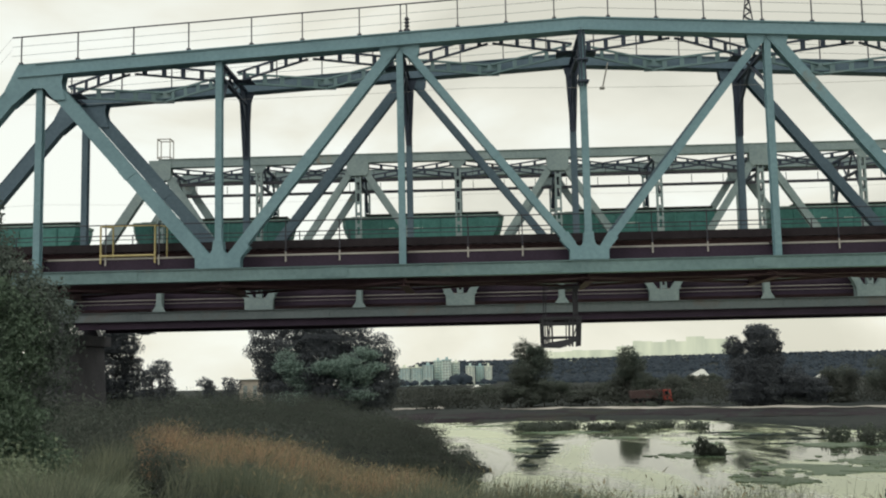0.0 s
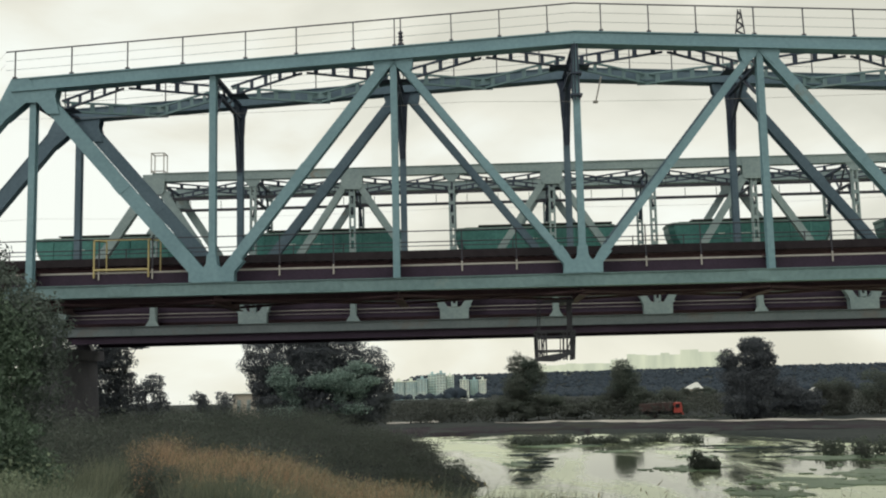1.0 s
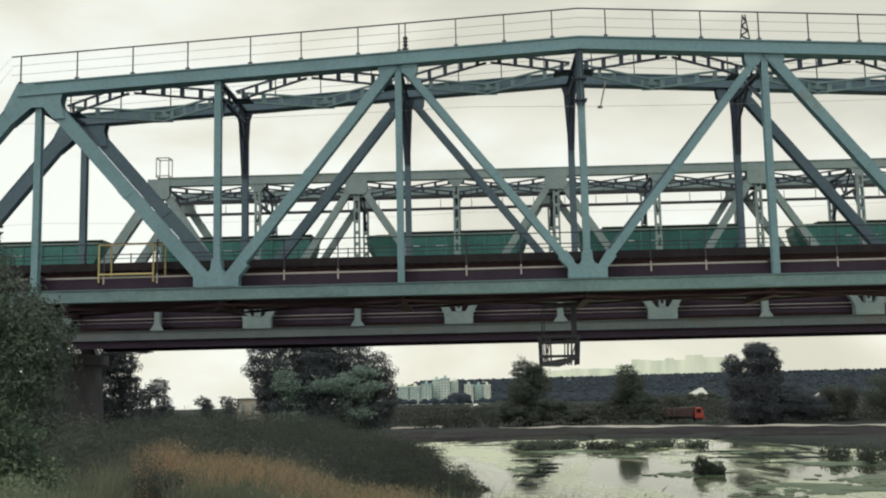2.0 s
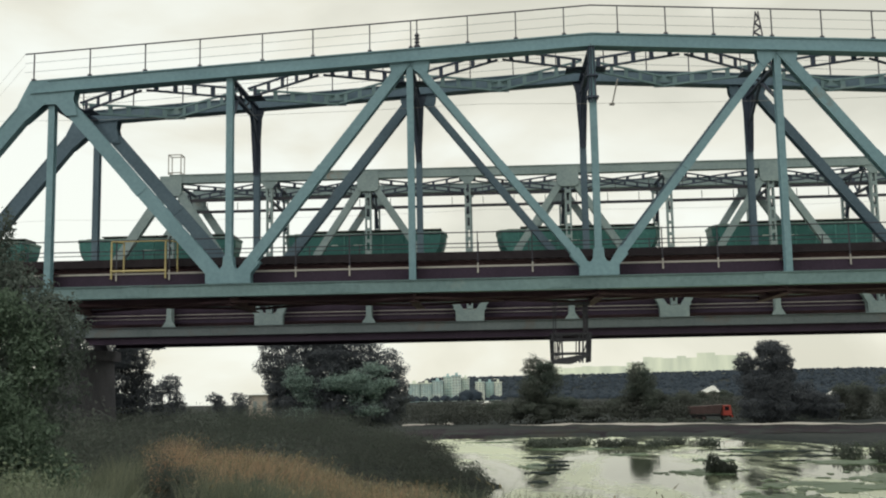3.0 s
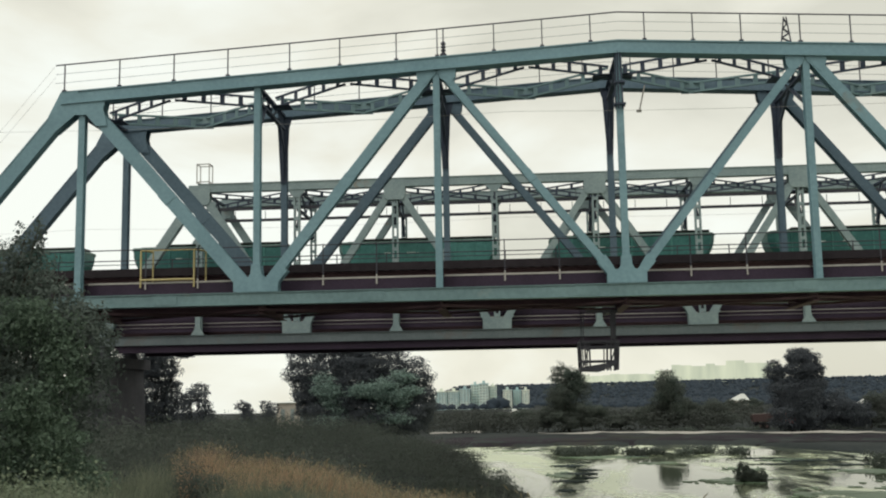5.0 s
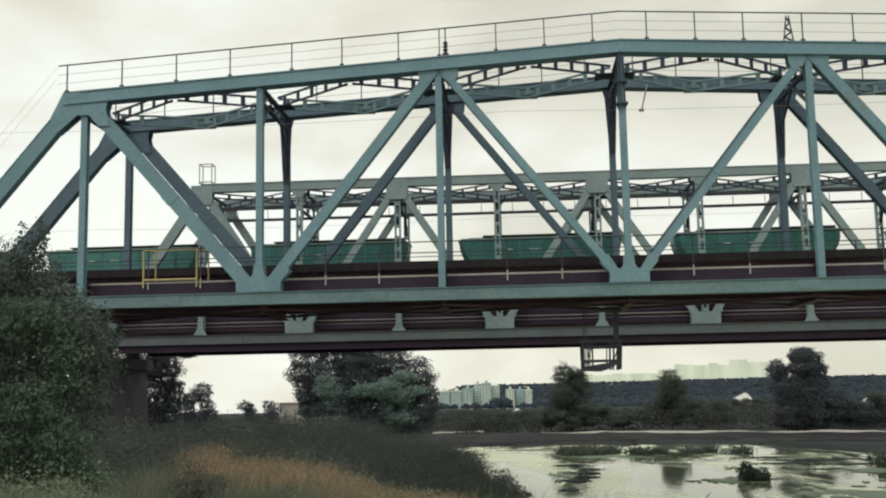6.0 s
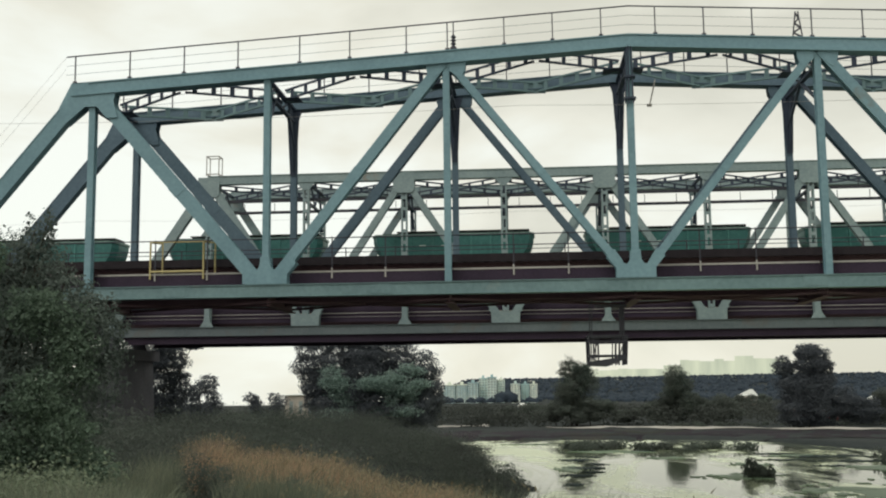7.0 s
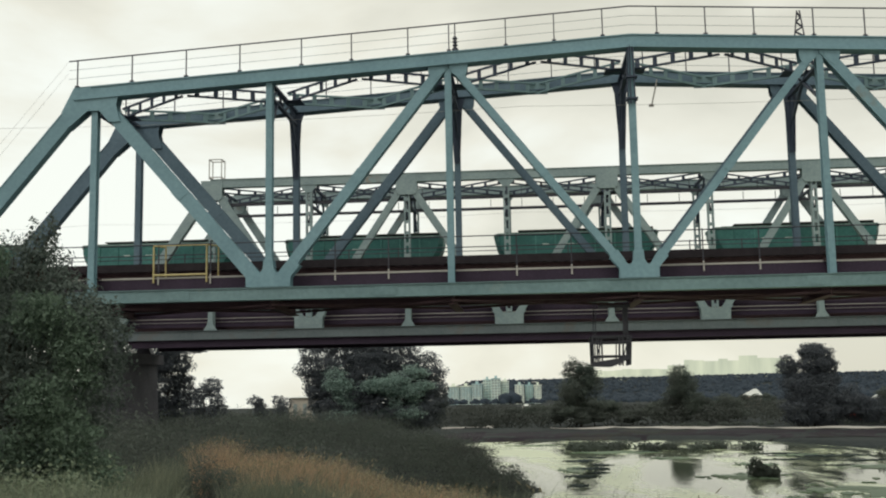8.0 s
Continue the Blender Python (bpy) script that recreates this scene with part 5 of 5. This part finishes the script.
def scrub(name, pts, seed, rmin, rmax, count, size, mat, label, category, flat=0.75):
    v, f = leaf_cloud(scatter_blobs(pts, seed, rmin, rmax, flat), count, size, np.random.default_rng(seed), shell=0.45)
    return tagged(mesh_object(name, v, f, mat), label, category, kind="stuff")


rs = random.Random(3)
pts = []
while len(pts) < 330:
    y = rs.uniform(30, 100)
    x = rs.uniform(-42, 6)
    if float(land(x, y)) > -5.9 and x > -0.62 * y - 4 and x < -3.0 - 0.025 * y:
        pts.append((x, y))
scrub("bank_scrub", pts, 4, 0.9, 2.0, 230000, 0.050, LEAF_SHRUB, "dark tangled scrub covering the river bank", "scrub")
pts = [(rs.uniform(-31, -25.5), rs.uniform(62, 67)) for _ in range(14)]
scrub("pier_bushes", pts, 15, 1.0, 1.9, 16000, 0.06, LEAF_SHRUB, "dark bushes at the foot of the bridge pier", "scrub")
pts = [(rs.uniform(-7.2, -2.9) - 0.11 * (y - 70), y) for y in [rs.uniform(62, 100) for _ in range(60)]]
scrub("shore_bushes", pts, 5, 0.9, 1.6, 70000, 0.046, LEAF_SHRUB, "dark bushes overhanging the water's edge", "scrub")
pts = [(rs.uniform(-5.0, -0.6), rs.uniform(56, 74)) for _ in range(40)]
scrub("shore_scrub", pts, 19, 0.6, 1.0, 26000, 0.06, LEAF_SHRUB, "low dark scrub on the point of the bank", "scrub")
pts = [(rs.uniform(4, 9.5), rs.uniform(107, 113)) for _ in range(30)]
pts += [(cx + rs.gauss(0, 0.45), 108 + rs.gauss(0, 0.8)) for cx in (11.2, 13.4, 16.0, 18.6, 21.4) for _ in range(4)]
v, f = leaf_cloud([(x, y, WATER_Z + 0.25, 1.1, 0.8, 0.55) for x, y in pts], 9000, 0.13, np.random.default_rng(6), shell=0.4)
tagged(mesh_object("water_plants", v, f, LEAF_SHRUB), "low dark water plants in the shallow water", "plants", kind="stuff")
tree("islet_bush", "small dark bush on an islet in the water", "bush", (15.7, 76, WATER_Z), [(15.3, 76, -5.9, 0.6, 0.5, 0.7), (16.0, 76, -6.15, 0.5, 0.5, 0.45), (16.6, 76, -6.2, 0.35, 0.3, 0.55)], 2200, 0.09, LEAF_SHRUB, 61, 0.06)
pts = [(rs.uniform(26, 44), rs.uniform(82, 92)) for _ in range(60)]
pts = [(x, y) for x, y in pts if x > 27.5 + (y - 82) * 0.1]
v, f = leaf_cloud([(x, y, max(WATER_Z, float(land(x, y))) + 0.4, 0.6, 0.6, 0.8) for x, y in pts], 9000, 0.12, np.random.default_rng(7), shell=0.4)
tagged(mesh_object("reeds", v, f, LEAF_SHRUB), "dark reeds standing in the shallows", "reeds", kind="stuff")
pts = [(rs.uniform(18, 66), rs.uniform(157.5, 161)) for _ in range(70)]
scrub("track_weeds", pts, 16, 0.35, 0.7, 14000, 0.1, LEAF_SHRUB, "low dark weeds beside the far track", "weeds")
pts = [(rs.uniform(-90, 150), 162 + 260 * rs.random() ** 1.6) for _ in range(850)]
scrub("far_scrub", pts, 8, 1.0, 2.6, 100000, 0.22, LEAF_FAR, "dark scattered scrub on the flood plain", "scrub", 0.7)


# ---------------------------------------------------------------- grass
def blades(name, x, y, height, width, mat, label, seed, lean=0.35, heads=0.0, head_mat=None):
    rng = np.random.default_rng(seed)
    n = len(x)
    z = land(x, y) - 0.03
    h = height * rng.uniform(0.55, 1.2, n) * (0.88 + 0.3 * waves(x, y, 0.8, 2.5) + 0.15 * waves(x, y, 2.3, 1.5))
    a = rng.uniform(0, 2 * np.pi, n)
    side = np.stack([np.cos(a), np.sin(a), np.zeros(n)], 1) * (width * rng.uniform(0.6, 1.3, n))[:, None]
    b = rng.uniform(0, 2 * np.pi, n)
    bend = np.stack([np.cos(b), np.sin(b), np.zeros(n)], 1) * (lean * h * rng.random(n))[:, None] + np.array([0.10, 0, 0]) * h[:, None]
    base = np.stack([x, y, z], 1)
    up = np.stack([np.zeros(n), np.zeros(n), h], 1)
    mid, tip = base + up * 0.55 + bend * 0.3, base + up + bend
    v = np.stack([base - side, base + side, mid + side * 0.8, mid - side * 0.8, tip + side * 0.15, tip - side * 0.15], 1).reshape(-1, 3)
    i = np.arange(n)[:, None] * 6
    f = np.concatenate([i + np.array([[0, 1, 2, 3]]), i + np.array([[3, 2, 4, 5]])])
    tagged(mesh_object(name, v, f, mat), label, "grass", kind="stuff")
    if heads:
        k = rng.random(n) < heads
        t, m = tip[k], k.sum()
        w = side[k] / width * 0.007
        u = np.stack([rng.normal(0, 0.03, m), rng.normal(0, 0.03, m), rng.uniform(0.02, 0.05, m)], 1)
        v = np.stack([t - u * 0.6, t + w * 1.6, t + u, t - w * 1.6], 1).reshape(-1, 3)
        tagged(mesh_object("seed_heads", v, np.arange(m * 4).reshape(-1, 4), head_mat), "pale feathery grass seed heads", "grass", kind="stuff")


def sown(n, seed, x0, x1, y0, y1, keep):
    rng = np.random.default_rng(seed)
    x, y = rng.uniform(x0, x1, n), y0 + (y1 - y0) * rng.random(n) ** 0.8
    k = keep(x, y) & (np.abs(x) < 0.62 * y + 2)
    return x[k], y[k]


def off_path(x, y, gap=0.65):
    return np.abs(x - (1.4 - 0.4225 * y + 0.2 * np.sin(y / 3))) > gap


gx, gy = sown(80000, 71, -16, 18, 5.5, 34, lambda x, y: off_path(x, y, 0.85) & (waves(x, y, 2.2) > -0.6))
blades("green_grass", gx, gy, 0.42, 0.008, GRASS, "rough green bank grass", 72, 0.6)
def dry_patch(x, y):
    w = waves(x, y, 1.6, 2.0)
    return (x > 2.2 - 0.4225 * y + 0.3 * w) & (x < -0.7 + 0.5 * waves(x, y, 2.5)) & (y > 18.0 - 0.9 * (x + 6) + 1.2 * w) & (y > 11.5) & (y < 23 + w) & (waves(x * 1.3, y, 0.9, 5.0) > -0.12)


gx, gy = sown(260000, 73, -9, 5, 11, 25, dry_patch)
blades("dry_grass", gx, gy, 0.86 - 0.035 * (gx + 6), 0.003, DRY, "tall dry orange-brown grass on the bank", 74, 0.6, 0.3, TAN)
gx, gy = sown(90000, 91, -12, -2, 7, 16, lambda x, y: (x < -0.30 * y - 0.3) & off_path(x, y, 0.95) & (waves(x, y, 1.2, 1.0) > -0.35))
blades("bank_grass", gx, gy, 0.85, 0.005, GRASS, "tall pale green grass beside the path", 92, 0.7)
gx, gy = sown(70000, 95, -7, 4, 12.2, 15.6, lambda x, y: (x > 2.15 - 0.4225 * y) & (y < 15.2 + 0.8 * waves(x, y, 0.9, 3.0)) & (waves(x, y, 0.7, 6.0) > -0.5))
blades("front_grass", gx, gy, 0.62, 0.004, GRASS, "dull green grass in front of the dry stand", 96, 0.6, 0.05, TAN)
gx, gy = sown(60000, 78, -9, 4, 10, 24, lambda x, y: dry_patch(x, y) | (waves(x, y, 1.1, 7.0) > 0.25))
blades("tall_green_grass", gx, gy, 0.8, 0.004, GRASS, "tall green grass mixed into the dry grass", 79, 0.6)
gx, gy = sown(30000, 75, -3, 16, 11, 24, lambda x, y: waves(x, y, 1.2, 4.0) > 0.1)
blades("weed_stalks", gx, gy, 0.62, 0.004, GRASS, "tall thin green weeds at the water side", 76, 0.45, 0.4, TAN)
rs = random.Random(9)
pts = [(rs.uniform(-8.5, -3.2), rs.uniform(8.5, 13.5)) for _ in range(60)]
while len(pts) < 230:
    x, y = rs.uniform(-9, 12), rs.uniform(8, 22)
    if off_path(np.array(x), np.array(y)):
        pts.append((x, y))
scrub("broadleaf_weeds", pts, 10, 0.2, 0.5, 40000, 0.026, LEAF_BUSH, "green broad-leaved weeds among the grass", "weeds", 0.9)

pts = [(rs.uniform(-6.6, -3.7), rs.uniform(9.3, 12.3)) for _ in range(70)]
pts = [(x, y) for x, y in pts if x < -0.425 * y]
scrub("pale_weeds", pts, 18, 0.48, 0.72, 45000, 0.024, LEAF_PALE, "pale green tall weeds beside the path", "weeds", 0.95)
pts = [(rs.uniform(-4.6, -0.9), rs.uniform(11.5, 14.6)) for _ in range(110)]
pts = [(x, y) for x, y in pts if off_path(np.array(x), np.array(y)) and x > 2.0 - 0.4225 * y]
scrub("dark_weeds", pts, 14, 0.22, 0.40, 40000, 0.022, LEAF_SHRUB, "dark green weeds in front of the dry grass", "weeds", 0.95)

rs = random.Random(32)
clump = [(-5.35, 17.1, -1.5, 0.34, 0.4, 0.52), (-5.0, 16.9, -1.55, 0.4, 0.4, 0.46), (-4.55, 16.5, -1.6, 0.4, 0.4, 0.38)]
for _ in range(45):
    y = rs.uniform(14.2, 17.4)
    x = 1.4 - 0.4225 * y + rs.uniform(0.65, 1.9)
    clump.append((x, y, float(land(x, y)) + 0.2, 0.2, 0.22, rs.uniform(0.25, 0.42)))
v, f = leaf_cloud(clump, 34000, 0.02, np.random.default_rng(20), shell=0.35)
tagged(mesh_object("path_side_weeds", v, f, LEAF_SHRUB), "dark clumped weeds between the path and the dry grass", "weeds", kind="stuff")
rs = random.Random(33)
stems = []
while len(stems) < 150:
    x, y = rs.uniform(-0.5, 9.5), rs.uniform(11.5, 15.5)
    h = rs.uniform(0.25, 0.62) * (0.7 + 0.5 * abs(math.sin(x * 1.3 + y)))
    g = float(land(x, y))
    for k in range(4):
        f = (k + 0.7) / 4
        stems.append((x + rs.gauss(0, 0.03), y, g + h * f, 0.035 + 0.05 * (1 - f), 0.05, h * 0.16))
v, f = leaf_cloud(stems, 14000, 0.034, np.random.default_rng(34), shell=0.2, lie=0.3)
tagged(mesh_object("leafy_weeds", v, f, LEAF_BUSH), "tall leafy weeds on the edge of the bank", "weeds", kind="stuff")

# ---------------------------------------------------------------- distance
def far_wood():
    rng = np.random.default_rng(81)
    n = 14000
    y = 900 + 1600 * rng.random(n) ** 0.75
    x = rng.uniform(-0.62, 0.62, n) * y
    keep = ((y > 1250) | (rng.random(n) < 0.35)) & (x / y > -0.075) & ((np.abs(x + 40) > 75) | (y > 1300))
    x, y = x[keep], y[keep]
    x, y = np.append(x, rng.uniform(-95, 14, 60)), np.append(y, rng.uniform(1130, 1185, 60))
    z = land(x, y)
    r = rng.uniform(2.6, 5.2, len(x))
    r[-60:] = rng.uniform(2.2, 5.0, 60)
    r[-3:] = 9.0
    x[-3:] = (-27, -22, -18)
    ico = [(0, 0, 1)] + [(math.cos(a) * 0.9, math.sin(a) * 0.9, 0.45) for a in np.arange(6) * math.pi / 3] + [(math.cos(a), math.sin(a), -0.3) for a in np.arange(6) * math.pi / 3 + 0.5]
    ico = np.array(ico)
    fs = [(0, 1 + k, 1 + (k + 1) % 6) for k in range(6)]
    for k in range(6):
        fs += [(1 + k, 7 + k, 1 + (k + 1) % 6), (7 + k, 7 + (k + 1) % 6, 1 + (k + 1) % 6)]
    fs = np.array(fs)
    jit = rng.uniform(0.75, 1.25, (len(x), len(ico), 1))
    v = ico[None] * jit * np.stack([r, r, r * 0.9], 1)[:, None, :] + np.stack([x, y, z + r * 0.55], 1)[:, None, :]
    f = fs[None] + (np.arange(len(x)) * len(ico))[:, None, None]
    tagged(mesh_object("far_woods", v.reshape(-1, 3), f.reshape(-1, 3), FOREST), "dark wooded ridge on the horizon with a bluish haze tint painted in", "woods", kind="stuff")


far_wood()


def block(x, y, w, d, h, mat, storeys, bays, group, label, z=None, pane=True):
    z = float(land(x, y)) if z is None else z
    b = thing("apartment_block", label, "building", group)
    s = Solid()
    s.box((x - w / 2, y, z - 3), (x + w / 2, y + d, z + h))
    s.done("wall", mat, b)
    s = Solid()
    s.box((x - w / 2 - 0.4, y - 0.4, z + h), (x + w / 2 + 0.4, y + d, z + h + 1.2)).box((x - w * 0.15, y + 2, z + h + 1.2), (x + w * 0.15, y + 8, z + h + 4))
    s.done("roof", mat, b)
    if pane:
        for k in range(bays):
            cx = x - w / 2 + (k + 0.5) * w / bays
            s = Solid()
            for r in range(storeys):
                zz = z + (r + 0.35) * h / storeys
                s.box((cx - w / bays * 0.3, y - 0.08, zz), (cx + w / bays * 0.3, y - 0.02, zz + h / storeys * 0.5))
            tagged(s.done("window_column", WINDOW_FAR, b), kind="stuff")


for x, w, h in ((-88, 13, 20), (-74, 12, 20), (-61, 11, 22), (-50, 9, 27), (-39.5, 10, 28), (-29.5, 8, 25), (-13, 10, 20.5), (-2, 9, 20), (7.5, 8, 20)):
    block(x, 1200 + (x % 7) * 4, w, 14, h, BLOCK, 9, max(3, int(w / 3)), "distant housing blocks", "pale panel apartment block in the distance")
# a hazy estate beyond the ridge, its haze painted as glow, far behind everything
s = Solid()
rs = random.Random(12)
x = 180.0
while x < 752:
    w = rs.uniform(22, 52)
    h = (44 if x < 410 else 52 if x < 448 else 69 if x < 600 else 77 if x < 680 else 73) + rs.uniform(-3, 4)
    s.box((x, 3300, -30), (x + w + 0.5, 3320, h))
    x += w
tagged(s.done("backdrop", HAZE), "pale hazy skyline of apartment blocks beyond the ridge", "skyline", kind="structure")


def house(x, y, w, d, h, rise, label, roof_mat=ROOF, wall=HOUSE, ridge=(-0.2, 0.2)):
    z = float(land(x, y))
    b = thing("house", label, "house", "distant houses")
    s = Solid()
    s.box((x - w / 2, y, z - 0.5), (x + w / 2, y + d, z + h))
    s.done("wall", wall, b)
    s = Solid()
    s.add([(x - w / 2 - 0.4, y - 0.4, z + h), (x + w / 2 + 0.4, y - 0.4, z + h), (x + w / 2 + 0.4, y + d + 0.4, z + h), (x - w / 2 - 0.4, y + d + 0.4, z + h), (x + w * ridge[0], y + d / 2, z + h + rise), (x + w * ridge[1], y + d / 2, z + h + rise)],
          [(0, 1, 5, 4), (2, 3, 4, 5), (1, 2, 5), (3, 0, 4), (3, 2, 1, 0)])
    s.done("roof", roof_mat, b)
    for k in range(3):
        s = Solid()
        cx = x + (k - 1) * w * 0.3
        s.box((cx - w * 0.06, y - 0.06, z + h * 0.4), (cx + w * 0.06, y - 0.01, z + h * 0.8))
        s.done("window", WINDOW_FAR, b)


house(-39.7, 186, 5.6, 7, 5.3, 0.25, "beige flat-roofed house with a pale roof among trees")
house(85, 420, 6.4, 6, 4.3, 2.6, "house with a steep white sheet roof behind bushes", ridge=(0.14, 0.32))
for x, w in ((79.5, 7), (84, 7.5), (89, 7)):
    bank_tree(x, 410, w, 5.2, 7, 2500, 0.2, int(470 + x), "dark bushes before a distant house", LEAF_SHRUB, 0.12, name="thicket")
house(62, 430, 3.2, 4, 2.2, 1.0, "small shed with a white sheet roof")
house(137, 480, 6, 6, 2.6, 1.6, "low house with a pale roof")
house(158, 500, 5, 6, 2.6, 1.6, "low house with a pale roof")
house(22, 400, 2.6, 3, 1.6, 1.0, "small white shed in the distance")
house(-2, 420, 3, 3, 1.6, 1.0, "small white shed in the distance")


# ---------------------------------------------------------------- what moves
def motions():
    for ob, x in WAGONS:
        walk(ob, [(t, pose(x - SPEED * t, TY, RAIL)) for t in (0.0, 2.0, 4.0, 6.0, 8.0)])
    TRUCK.scale = (0.78, 0.78, 0.78)
    zt = float(land(30, 165)) + 0.02
    walk(TRUCK, [(t, pose(22.5 + 2.47 * t, 165, zt)) for t in (0.0, 4.0, 8.0)])


motions()
